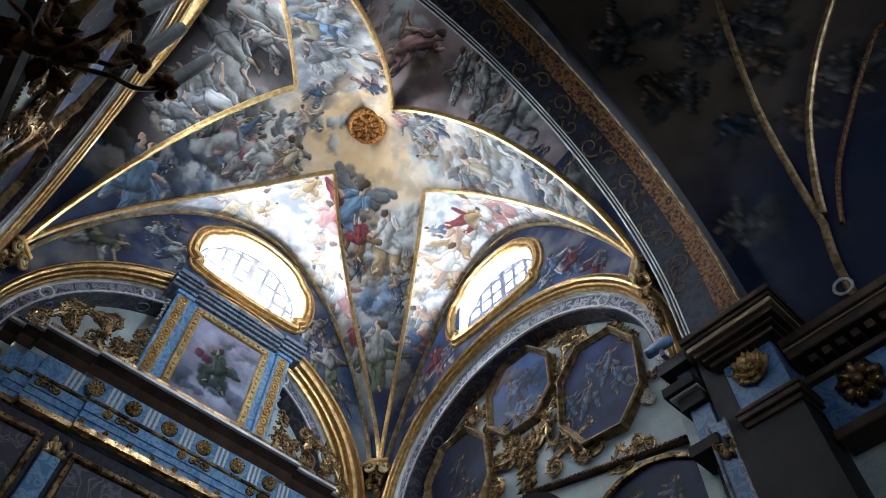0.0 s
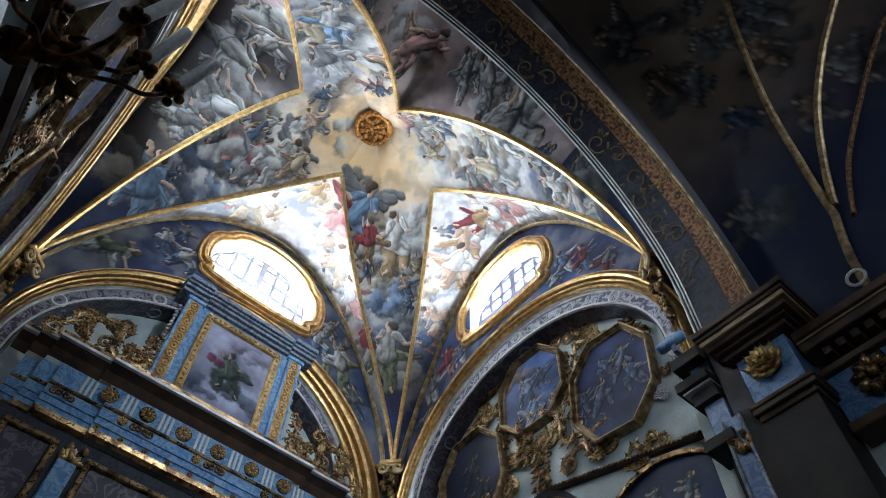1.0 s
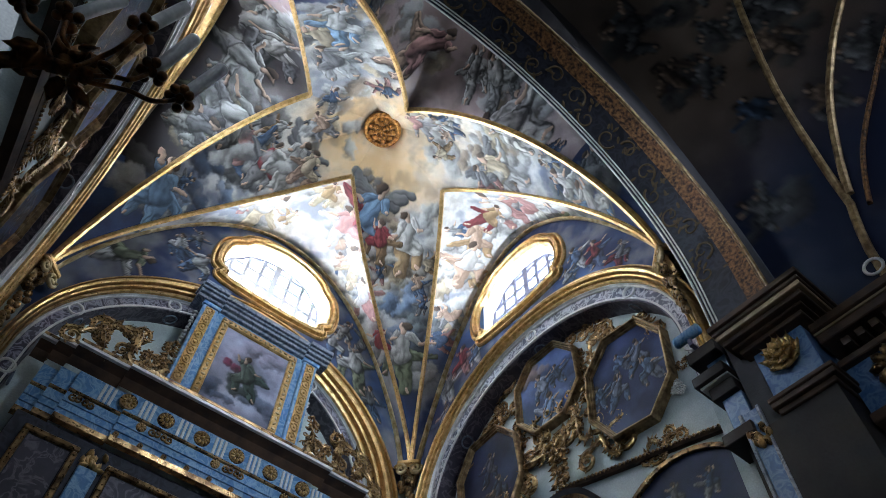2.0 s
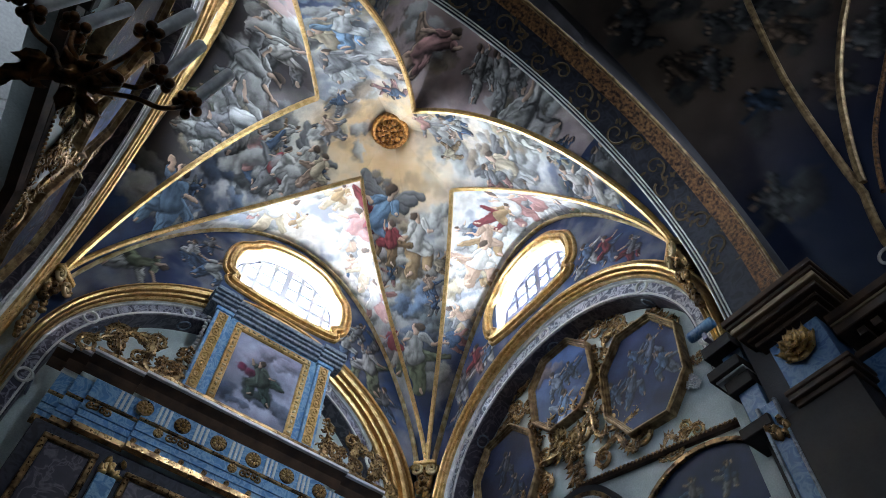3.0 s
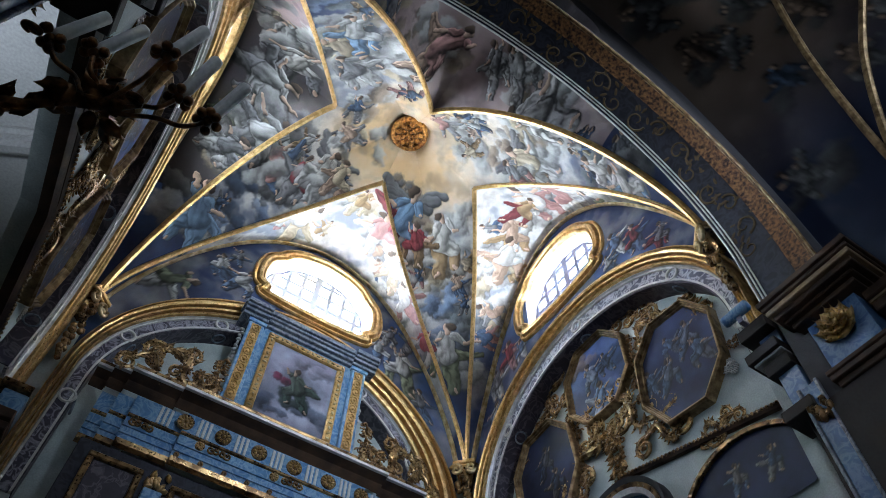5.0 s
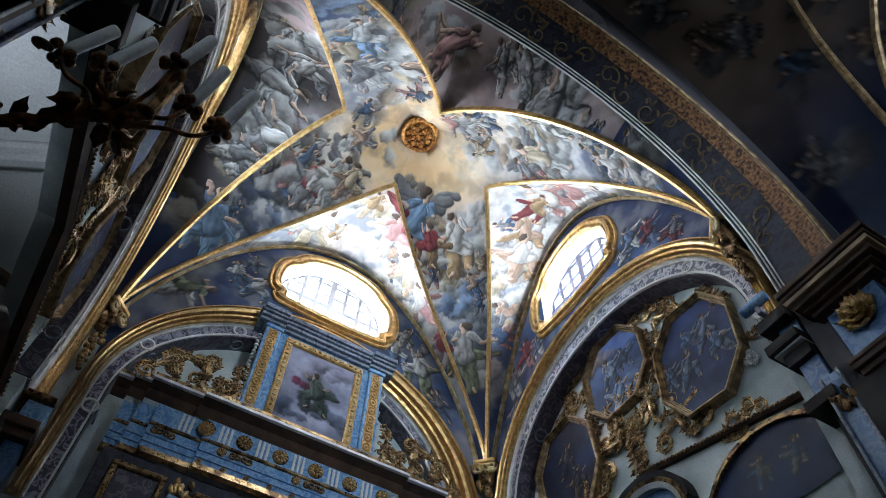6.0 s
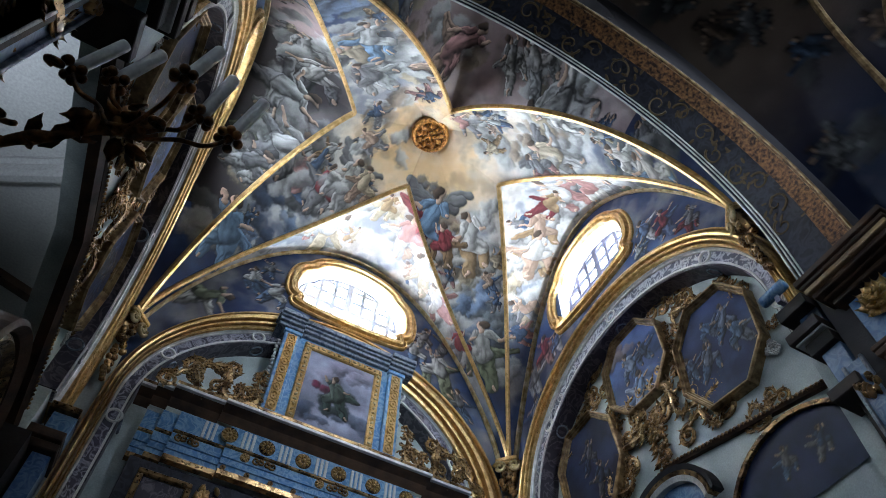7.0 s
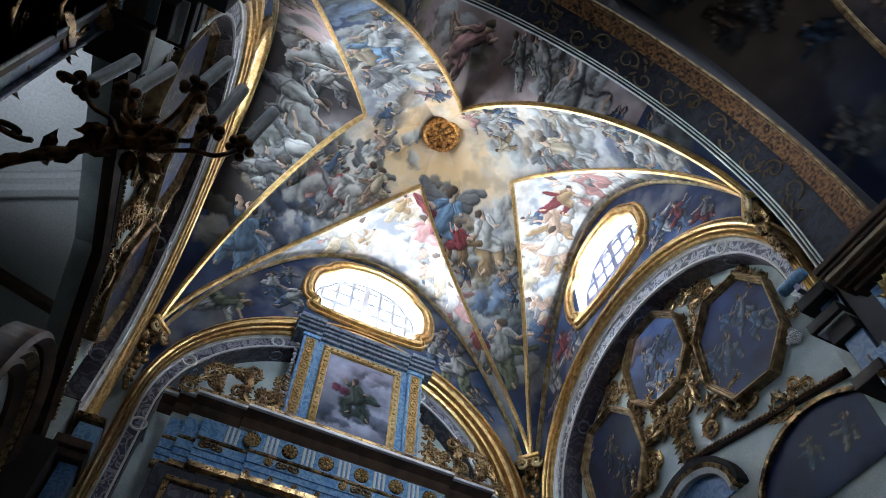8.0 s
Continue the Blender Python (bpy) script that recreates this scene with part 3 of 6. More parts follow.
# walls with their openings
TOP = 3.7
for side, w in WALLS.items():
    wide = 3.05 if side in ("north", "south") else 2.35
    low = -H
    outer = [(-wide, low), (wide, low), (wide, TOP), (-wide, TOP)]
    if side == "west":                                     # open below the tympanum
        low = -2.06
        outer = [(-wide, low), (wide, low), (wide, TOP), (-wide, TOP)]
    inner = arch_loop(RA, -H + 0.002) if side == "south" else oval_loop(side, 0.655, -H + 0.002)
    if side == "south":                                    # the western pier stands further back than the arch foot
        inner = [(RA, -H + 0.002)] + arch_loop(RA, FOOT)[:-1] + [(-RA, FOOT), (-RA, FOOT - 0.4), (-2.8, FOOT - 0.4), (-2.8, -H + 0.002)]
        inner = [(-a, b) for a, b in inner]
    holes = [window_loop(0.88, side), [(a, max(b, low + 0.01)) for a, b in inner]]
    if side == "west":                                     # the great arch is open downwards
        arch = sorted(set((round(x, 5), round(y, 5)) for x, y in inner if y > low + 0.05 and x <= 0), key=lambda q: q[1])
        other = sorted(set((round(x, 5), round(y, 5)) for x, y in inner if y > low + 0.05 and x > 0), key=lambda q: -q[1])
        outer = [(-wide, low), (arch[0][0], low)] + arch + other + [(other[-1][0], low), (wide, low), (wide, TOP), (-wide, TOP)]
        holes = holes[:1]
    ob = finish("wall_" + side, slab(outer, holes, lambda a, b, d, w=w: w(a, b, -d), 0.55 if side == "south" else 0.34), PALEBLUE if side != "south" else DARK)
    tagged(ob, "church wall pierced by a great arch and a window", "wall", kind="structure")
for side in ("north", "east"):
    w = WALLS[side]
    wide = 3.0 if side == "north" else 2.32
    bm = slab([(-wide, -H), (wide, -H), (wide, 1.3), (-wide, 1.3)], [], lambda a, b, d, w=w: w(a, b, -0.225 - d), 0.2)
    tagged(finish("wall_recess_" + side, bm, PALEBLUE), "pale blue plaster back of an arched wall recess", "wall", kind="structure")


def arch_height(a):
    r = RA - 0.03
    return SPRING + math.sqrt(r * r - a * a) if abs(a) < r else -0.4


def lunette_panel(side):
    """The painted wall field between the great arch and the wall rib, round the window."""
    w = WALLS[side]
    hole = window_loop(0.97, side)
    hx = max(a for a, b in hole)

    def inside(a, b):
        c, k = False, len(hole)
        for i in range(k):
            (x1, y1), (x2, y2) = hole[i], hole[(i + 1) % k]
            if (y1 > b) != (y2 > b) and a < (x2 - x1) * (b - y1) / (y2 - y1) + x1:
                c = not c
        return c

    NA, NB = 300, 110
    verts, faces = [], []
    for i in range(NA + 1):
        a = HALF[side] * (-1 + 2 * i / NA)
        lo = oval_height(side, 0.03, a) if side in ARCHES else arch_height(a)
        hi = lunette(side, abs(a) / HALF[side])
        lo = min(lo, hi)
        for j in range(NB + 1):
            verts.append((a, lo + (hi - lo) * j / NB))
    for i in range(NA):
        for j in range(NB):
            k = i * (NB + 1) + j
            quad = (k, k + NB + 1, k + NB + 2, k + 1)
            ca, cb = (sum(verts[q][e] for q in quad) / 4 for e in (0, 1))
            if abs(ca) < hx and inside(ca, cb):
                continue
            faces.append(quad)
    co = [tuple(w(a, b, 0.006)) for a, b in verts]
    me = bpy.data.meshes.new("lunette_fresco")
    me.from_pydata(co, [], faces)
    me.materials.append(FRESCO)
    p = np.array(co)
    # darker ground on the south and west: shade put into the paint
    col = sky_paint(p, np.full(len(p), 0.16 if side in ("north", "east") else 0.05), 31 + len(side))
    up, n = (0, 0, 1), tuple(w.axes()[2])
    PALE = np.array((0.62, 0.63, 0.62))
    if side == "east":
        spots = ((-1.24, 1.47, 0.42, 10, RED * 1.2, ROSE), (-1.55, 1.17, 0.40, 0, GREY, PALE), (-0.98, 1.36, 0.30, 0, AZURE * 1.3, PALE), (1.01, 1.50, 0.40, -10, AZURE * 1.4, PALE),
                 (1.32, 1.27, 0.38, 10, RED, AZURE), (0.83, 1.27, 0.28, 0, PALE, AZURE), (-1.70, 0.60, 0.40, 0, GREY, AZURE), (1.60, 0.90, 0.34, 0, GREY * 0.7, RED * 0.6))
    else:
        spots = ((-1.85, 0.98, 0.55, 70, GREEN + 0.10, PALE * 0.8), (-1.40, 1.72, 0.36, 0, PALE, AZURE), (-1.12, 1.62, 0.42, 10, PALE, AZURE), (-1.25, 2.05, 0.26, 0, GREY, AZURE), (1.50, 1.45, 0.60, 0, PALE, GREEN + 0.1),
                 (1.05, 1.62, 0.38, -20, PALE, AZURE), (1.62, 2.05, 0.42, 0, RED, GREY), (1.20, 1.98, 0.34, 0, GREY, PALE), (1.85, 0.95, 0.36, 0, GREY * 0.7, AZURE))
    # shapes there at half tone, a shaded copy
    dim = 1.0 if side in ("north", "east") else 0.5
    for i, (a, b, s, turn, c1, c2) in enumerate(spots):
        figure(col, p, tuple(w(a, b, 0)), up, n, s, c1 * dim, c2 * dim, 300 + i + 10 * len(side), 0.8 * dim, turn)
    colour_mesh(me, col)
    return tagged(new("lunette_fresco", me), "dark blue frescoed lunette with draped shapes round a window", "fresco", "frescoed lunettes", "structure")


for side in WALLS:
    lunette_panel(side)

# arch mouldings
GOLD_PROFILE = [(0.0, -0.02), (0.0, 0.09), (-0.012, 0.115), (-0.035, 0.115), (-0.045, 0.055), (-0.058, 0.055), (-0.066, 0.11), (-0.078, 0.135), (-0.10, 0.16), (-0.135, 0.175), (-0.165, 0.16), (-0.175, 0.085),
                (-0.19, 0.085), (-0.198, 0.135), (-0.215, 0.145), (-0.232, 0.135), (-0.238, 0.06), (-0.252, 0.06), (-0.26, 0.11), (-0.285, 0.125), (-0.305, 0.11), (-0.31, -0.02)]
WHITE_PROFILE = [(-0.312, -0.02), (-0.312, 0.08), (-0.325, 0.085), (-0.34, 0.06), (-0.36, 0.05), (-0.36, -0.02)]
BAND_PROFILE = [(-0.363, -0.02), (-0.363, 0.03), (-0.598, 0.03), (-0.598, -0.02)]
LIST_PROFILE = [(-0.600, -0.02), (-0.600, 0.045), (-0.645, 0.045), (-0.645, -0.02)]
INTRADOS = [(-0.648, 0.03), (-0.68, 0.03), (-0.68, -0.36), (-0.648, -0.36)]


def arch_order(side):
    w = WALLS[side]
    root = thing("arch_moulding", "gilded and marbled mouldings of a great wall arch", "arch moulding", "great wall arches", "structure")

    def ring(name, prof, mat, label):
        bm = bmesh.new()
        loops = [[w(a, b, lift) for a, b in oval_loop(side, -o, -2.3 if side == "north" else FOOT, 56)] for o, lift in prof]
        rows = [[bm.verts.new(q) for q in row] for row in zip(*loops)]
        for r0, r1 in zip(rows, rows[1:]):
            for j in range(len(prof)):
                k = (j + 1) % len(prof)
                bm.faces.new((r0[j], r0[k], r1[k], r1[j]))
        bm.faces.new(rows[0][::-1])
        bm.faces.new(rows[-1])
        part(name, bm, mat, root, label)

    ring("gilded_moulding", GOLD_PROFILE, GOLD, "gilded stepped moulding")
    ring("white_moulding", WHITE_PROFILE, SILVER, "silvery white moulding")
    ring("marbled_band", BAND_PROFILE, VIOLETMARBLE if side == "north" else GREYMARBLE, "grey and white marbled band")
    ring("fillet", LIST_PROFILE, WHITE, "white fillet")
    ring("soffit_band", INTRADOS, PURPLE, "dark purple marbled soffit")
    for ang in {"north": (-6, 25, 60, 118, 154, 188), "east": (-6, 40, 90, 140, 187)}.get(side, (0, 45, 90, 135, 180)):
        t = radians(ang)
        cx, ra, rb = oval(side, 0.48)
        a, b, size = cx + ra * math.cos(t), SPRING + rb * math.sin(t), 0.075
        bm = bmesh.new()
        circ = [w(a + size * math.cos(q), b + size * math.sin(q), 0.04) for q in (2 * math.pi * i / 24 for i in range(24))]
        add_sweep(bm, frames_along(circ, w.axes()[2], True), round_profile(0.016, 6), closed=True)
        part("ring", bm, WHITE, root, "white painted ring")
        cx, ra, rb = oval(side, 0.684)
        a, b = cx + ra * math.cos(t), SPRING + rb * math.sin(t)
        along = (w.axes()[0] * (-ra * math.sin(t)) + Vector((0, 0, rb * math.cos(t)))).normalized()
        out = along.cross(w.axes()[2])
        bm = bmesh.new()
        circ = [w(a, b, -0.06 if side == "west" else -0.11) + w.axes()[2] * (size * math.cos(q)) + along * (size * math.sin(q)) for q in (2 * math.pi * i / 24 for i in range(24))]
        add_sweep(bm, frames_along(circ, out, True), round_profile(0.012, 6), closed=True)
        part("ring", bm, SLATE, root)
    return root


for side in ("north", "east", "west"):
    arch_order(side)

# transverse arch to the nave: blue soffit, brown gilt strip, gilt edges
w = SOUTH
root = thing("transverse_arch", "broad transverse arch with painted blue soffit and gilt edges", "arch", kind="structure")
for name, d0, d1, lift, mat, label in (("soffit", 0.0, -0.365, 0.0, SOFFIT, "blue painted soffit darkened as if in shade"), ("edge_strip", -0.365, -0.55, 0.015, BROWN, "brown strip with gilt pattern")):
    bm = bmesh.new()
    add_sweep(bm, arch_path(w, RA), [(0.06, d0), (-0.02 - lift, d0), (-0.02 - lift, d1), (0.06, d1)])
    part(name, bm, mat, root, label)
for d, rad, mat in ((0.012, 0.010, SILVER), (-0.025, 0.008, SILVER), (-0.055, 0.008, SILVER), (-0.368, 0.006, BROWN), (-0.53, 0.008, FRAMEGOLD), (-0.558, 0.014, FRAMEGOLD)):
    bm = bmesh.new()
    add_sweep(bm, [(q + sd * -0.03, sd, lf) for q, sd, lf in arch_path(w, RA, d)], round_profile(rad, 6))
    part("bead", bm, mat, root, "thin pale gilt bead")


# windows
def window(side, index):
    w = WALLS[side]
    root = thing("window_%d" % index, "bright church window in a curved gilded frame", "window", "chapel windows", "structure")
    _, up, o = w.axes()

    def rim(k, d):
        loop = [w(a, b, d) for a, b in window_loop(k, side)]
        return frames_along(loop, o, True)
    prof = [(-0.09, -0.02), (-0.09, 0.035), (-0.075, 0.055), (-0.055, 0.055), (-0.045, 0.025), (-0.035, 0.025), (-0.015, 0.085), (0.02, 0.10), (0.045, 0.085), (0.055, 0.04), (0.065, 0.04), (0.075, 0.065), (0.095, 0.05), (0.10, -0.02)]
    bm = bmesh.new()
    add_sweep(bm, rim(0.955, 0.0), prof, closed=True)
    part("window_frame", bm, GOLD, root, "moulded gilt frame")
    bm = bmesh.new()
    near, far = ([bm.verts.new(w(a, b, d)) for a, b in window_loop(k, side)] for k, d in ((0.915, 0.045), (0.80, -0.235)))
    back, rear = ([bm.verts.new(w(a, b, d)) for a, b in window_loop(k, side)] for k, d in ((0.935, 0.045), (0.88, -0.24)))
    for p0, p1 in ((near, far), (far, rear), (rear, back), (back, near)):
        for i in range(len(p0)):
            j = (i + 1) % len(p0)
            bm.faces.new((p0[i], p0[j], p1[j], p1[i]))
    part("reveal", bm, WHITE, root, "white splayed reveal")
    bm = bmesh.new()
    add_sweep(bm, rim(0.80, -0.225), [(-0.022, -0.01), (-0.022, 0.012), (0.012, 0.012), (0.012, -0.01)], closed=True)
    part("sash", bm, LEAD, root, "dark metal sash")
    bm = slab(window_loop(0.87, side), [], lambda a, b, d: w(a, b, -0.25 - d), 0.006)
    g = part("pane", bm, GLASS, root, "bright clear pane")
    g.visible_shadow = False
    da, db = {"east": (-0.10, -0.07)}.get(side, (0, 0))
    for i in range(-3, 4):
        a = 0.23 * i
        k = 0.046 if i == 0 else 0.026
        bm = box((a - k, 1.46, -0.242), (a + k, 2.76 - 0.9 * abs(a) ** 2.2, -0.205))
        for v in bm.verts:
            v.co = w(v.co.x + da, v.co.y + db, v.co.z)
        part("glazing_bar", bm, GLAREBAR if side == "north" else LEAD, root)
    for i in range(5):
        b = 1.58 + 0.25 * i
        k = 0.040 if i == 2 else 0.024
        hw = 0.86 - max(0, b - 2.2) * 0.75
        bm = box((-hw, b - k, -0.238), (hw, b + k, -0.209))
        for v in bm.verts:
            v.co = w(v.co.x + da, v.co.y + db, v.co.z)
        part("glazing_bar", bm, GLAREBAR if side == "north" else LEAD, root)
    bm = slab([(-1.8, 1.0), (1.8, 1.0), (1.8, 4.9), (-1.8, 4.9)], [], lambda a, b, d: w(a, b, -0.9 - d), 0.01)
    bd = finish("backdrop_sky", bm, SKYGLOW)
    tagged(bd, "bright overcast sky outside a window", "sky", kind="structure")


for i, side in enumerate(("north", "east", "west")):
    window(side, i + 1)

# floor, nave shell
tagged(finish("floor", box((-5, -9, -0.2), (5, 4, 0)), FLOOR), "worn marbled stone church floor", "floor", kind="structure")


def nave_point(u, v):
    """The nave's tall vault: u across from west (0) to east (1), v to the south."""
    t = math.pi * (1 - u)
    return Vector((2.75 * math.cos(t), -2.905 - v, H - 2.0 + 5.3 * math.sin(t) ** 0.9))


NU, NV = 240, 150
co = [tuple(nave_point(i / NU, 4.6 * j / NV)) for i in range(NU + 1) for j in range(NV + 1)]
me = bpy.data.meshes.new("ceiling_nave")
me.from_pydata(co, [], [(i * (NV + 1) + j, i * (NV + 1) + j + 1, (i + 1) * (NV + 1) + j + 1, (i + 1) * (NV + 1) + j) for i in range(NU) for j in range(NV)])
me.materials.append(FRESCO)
p = np.array(co)
# low tones throughout: the nave's gloom is put into the fresco colours
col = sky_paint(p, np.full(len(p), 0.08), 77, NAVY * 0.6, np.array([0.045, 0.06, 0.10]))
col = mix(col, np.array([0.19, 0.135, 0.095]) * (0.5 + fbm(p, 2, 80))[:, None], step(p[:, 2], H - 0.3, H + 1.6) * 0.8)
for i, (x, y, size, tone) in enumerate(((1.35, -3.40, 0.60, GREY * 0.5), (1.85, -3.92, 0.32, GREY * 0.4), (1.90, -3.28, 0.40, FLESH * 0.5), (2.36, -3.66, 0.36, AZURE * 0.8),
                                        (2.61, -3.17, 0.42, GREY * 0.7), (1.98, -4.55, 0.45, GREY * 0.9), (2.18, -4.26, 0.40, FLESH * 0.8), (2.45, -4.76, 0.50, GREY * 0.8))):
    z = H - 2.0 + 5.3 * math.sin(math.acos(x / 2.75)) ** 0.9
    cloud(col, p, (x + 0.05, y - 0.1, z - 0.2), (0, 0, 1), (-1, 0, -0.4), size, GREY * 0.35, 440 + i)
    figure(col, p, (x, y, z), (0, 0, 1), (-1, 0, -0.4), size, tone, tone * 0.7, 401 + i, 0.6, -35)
rng = random.Random(31)
for i in range(14):
    x, y = rng.choice((-1, 1)) * rng.uniform(0.9, 2.68), rng.uniform(-5.6, -3.2)
    z = H - 2.0 + 5.3 * math.sin(math.acos(x / 2.75)) ** 0.9
    figure(col, p, (x, y, z), (0, 0, 1), (-1 if x > 0 else 1, 0, -0.4), rng.uniform(0.2, 0.42), rng.choice((GREY * 0.7, GREY * 0.4, FLESH * 0.5, AZURE * 0.6)), GREY * 0.5, 420 + i, 0.5)
# whole painting darkened once more to read as unlit
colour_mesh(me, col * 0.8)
tagged(new("ceiling_nave", me), "frescoed vault of the neighbouring nave bay with its gloom painted in", "vault", kind="structure")
for sx in (-1, 1):
    tagged(finish("wall_nave_" + ("west" if sx < 0 else "east"), box((sx * 2.75, -7.6, 0), (sx * 3.1, -2.96, H - 2.0)), PALEBLUE), "plain church wall of the nave bay", "wall", kind="structure")
tagged(finish("wall_nave_south", box((-3.1, -7.9, 0), (3.1, -7.6, H + 3.8)), PLASTER), "plain closing church wall", "wall", kind="structure")
tagged(finish("roof", box((-2.98, -8, H + 3.95), (2.96, 2.68, H + 4.1)), DARK), "flat closing roof above the vaults", "roof", kind="structure")
# plastered side chamber seen through the western arch
tagged(finish("wall_side_chamber", box((-5.0, -3, 0), (-4.8, 3, H + 3.9)), PLASTER), "grey plaster wall of a side chamber", "wall", kind="structure")
for yy in (-2.9, 2.9):
    tagged(finish("wall_side_chamber_end", box((-4.8, yy - 0.1, 0), (-2.98, yy + 0.1, H + 3.9)), PLASTER), "grey plaster end wall of a side chamber", "wall", kind="structure")

# ================= carved ornament =================


def add_blob(bm, m, sub=1):
    """A small rounded lobe."""
    for v in bmesh.ops.create_icosphere(bm, subdivisions=sub, radius=1.0)["verts"]:
        v.co = m @ v.co


def ribbed(r, n=10):
    """A grooved round profile."""
    return [((r if i % 2 else r * 0.72) * math.cos(2 * math.pi * i / n), (r if i % 2 else r * 0.72) * math.sin(2 * math.pi * i / n)) for i in range(n)]


def add_leaf(bm, m, rng):
    """A pointed, cupped acanthus leaf lying along x, one unit long."""
    n = 5
    left, mid, right = [], [], []
    for i in range(n + 1):
        t = i / n
        wd = 0.34 * math.sin(math.pi * min(1, t * 0.9 + 0.12)) * (1.1 if i % 2 else 0.92)
        curl = 0.35 * t * t
        mid.append(bm.verts.new(m @ Vector((t, 0, 0.16 + curl))))
        left.append(bm.verts.new(m @ Vector((t - 0.1, wd, curl * 0.6))))
        right.append(bm.verts.new(m @ Vector((t - 0.1, -wd, curl * 0.6))))
    for i in range(n):
        bm.faces.new((left[i], left[i + 1], mid[i + 1], mid[i]))
        bm.faces.new((mid[i], mid[i + 1], right[i + 1], right[i]))
        bm.faces.new((right[i], right[i + 1], left[i + 1], left[i]))


def lobe(x, y, z, ang, l, w, h):
    return Matrix.Translation((x, y, z)) @ Matrix.Rotation(ang, 4, "Z") @ Matrix.Diagonal((l, w, h, 1))


def spiral(cx, cy, r, start, turns, sign, n=26):
    """A volute: points from its mouth inwards."""
    return [(cx + r * (1 - 0.8 * i / n) * math.cos(start + sign * 2 * math.pi * turns * i / n), cy + r * (1 - 0.8 * i / n) * math.sin(start + sign * 2 * math.pi * turns * i / n),
             0.02 + 0.05 * i / n) for i in range(n + 1)]


def carved_scroll(name, label, mat, seed, group):
    """An S-shaped acanthus scroll one metre long in its own plane: a stem, two volutes and leaves."""
    rng = random.Random(seed)
    root = thing(name, label, "carved ornament", group)
    h = rng.uniform(0.16, 0.22)
    stem = [(0.16 + 0.68 * t, h * math.sin(2 * math.pi * (t - 0.08)) * (0.9 - 0.25 * t), 0.05 + 0.06 * math.sin(math.pi * t)) for t in (i / 22 for i in range(23))]
    bm = bmesh.new()
    add_sweep(bm, frames_along(stem), ribbed(0.042), scales=[0.55 + 0.75 * math.sin(math.pi * i / 22) for i in range(23)])
    part("stem", bm, mat, root)
    for sx, cx, cy, r, st, sg in ((0, 0.15, -h * 0.25 - 0.16, 0.19, 1.5, 1), (1, 0.85, 0.17, 0.18, -1.7, 1)):
        bm = bmesh.new()
        pts = spiral(cx, cy, r, st, 1.45, sg)
        add_sweep(bm, frames_along(pts), ribbed(0.044), scales=[1.2 - 0.6 * i / (len(pts) - 1) for i in range(len(pts))])
        add_blob(bm, lobe(cx, cy, 0.06, 0, 0.045, 0.045, 0.05))
        part("volute", bm, mat, root)
        for i in range(0, 12, 3):
            a = pts[i]
            q = math.atan2(a[1] - cy, a[0] - cx) + sg * 0.6
            bm = bmesh.new()
            add_leaf(bm, lobe(a[0], a[1], 0.04, q, rng.uniform(0.08, 0.12), 0.08, 0.09), rng)
            part("leaf", bm, mat, root, smooth=True)
    for k in range(3):
        bm = bmesh.new()
        for i in range(5):
            t = (k + (i + 0.5) / 5) / 3
            a, b = stem[min(21, int(t * 22))], stem[min(22, int(t * 22) + 1)]
            ang = math.atan2(b[1] - a[1], b[0] - a[0] + 1e-6)
            for sgn in (-1, 1):
                q = ang + sgn * rng.uniform(0.4, 1.1)
                add_leaf(bm, lobe(a[0], a[1], 0.05 + rng.uniform(0, 0.04), q, rng.uniform(0.11, 0.19), rng.uniform(0.09, 0.14), 0.13), rng)
        part("acanthus_leaf", bm, mat, root, smooth=True)
    return root


def sprig(name, label, mat, seed, group):
    """A hanging spray of leaves and buds one metre long."""
    rng = random.Random(seed)
    root = thing(name, label, "carved ornament", group)
    bm = bmesh.new()
    add_tube(bm, [(0.04 * math.sin(5 * t), 0.5 - t, 0.04) for t in (i / 14 for i in range(15))], 0.03, 6)
    part("stem", bm, mat, root, smooth=True)
    for k in range(4):
        bm = bmesh.new()
        for i in range(9):
            t = 0.5 - (k + i / 9) / 4
            q = rng.choice((-1, 1)) * rng.uniform(0.3, 1.3) - math.pi / 2
            d = rng.uniform(0.05, 0.13)
            add_leaf(bm, lobe(0.3 * d * math.cos(q), t + 0.3 * d * math.sin(q), 0.05 + rng.uniform(0, 0.05), q, rng.uniform(0.12, 0.22), rng.uniform(0.1, 0.16), 0.13), rng)
        pts = spiral(rng.choice((-1, 1)) * 0.12, 0.4 - k / 4, 0.08, rng.uniform(0, 6), 1.2, rng.choice((-1, 1)), 16)
        add_tube(bm, pts, 0.02, 6)
        part("leafy_tuft", bm, mat, root, smooth=True)
    return root


def posy(name, label, mat, seed, group):
    """A round bunch of flowers, one metre across."""
    rng = random.Random(seed)
    root = thing(name, label, "carved ornament", group)
    for k in range(9):
        a, d = rng.uniform(0, 6.28), 0.38 * math.sqrt(rng.random())
        bm = bmesh.new()
        for i in range(6):
            q = i * 1.047
            add_blob(bm, lobe(d * math.cos(a) + 0.09 * math.cos(q), d * math.sin(a) + 0.09 * math.sin(q), 0.15 + 0.2 * (0.4 - d), q, 0.08, 0.05, 0.05))
        add_blob(bm, lobe(d * math.cos(a), d * math.sin(a), 0.2 + 0.2 * (0.4 - d), 0, 0.05, 0.05, 0.06))
        part("flower", bm, mat, root, smooth=True)
    return root


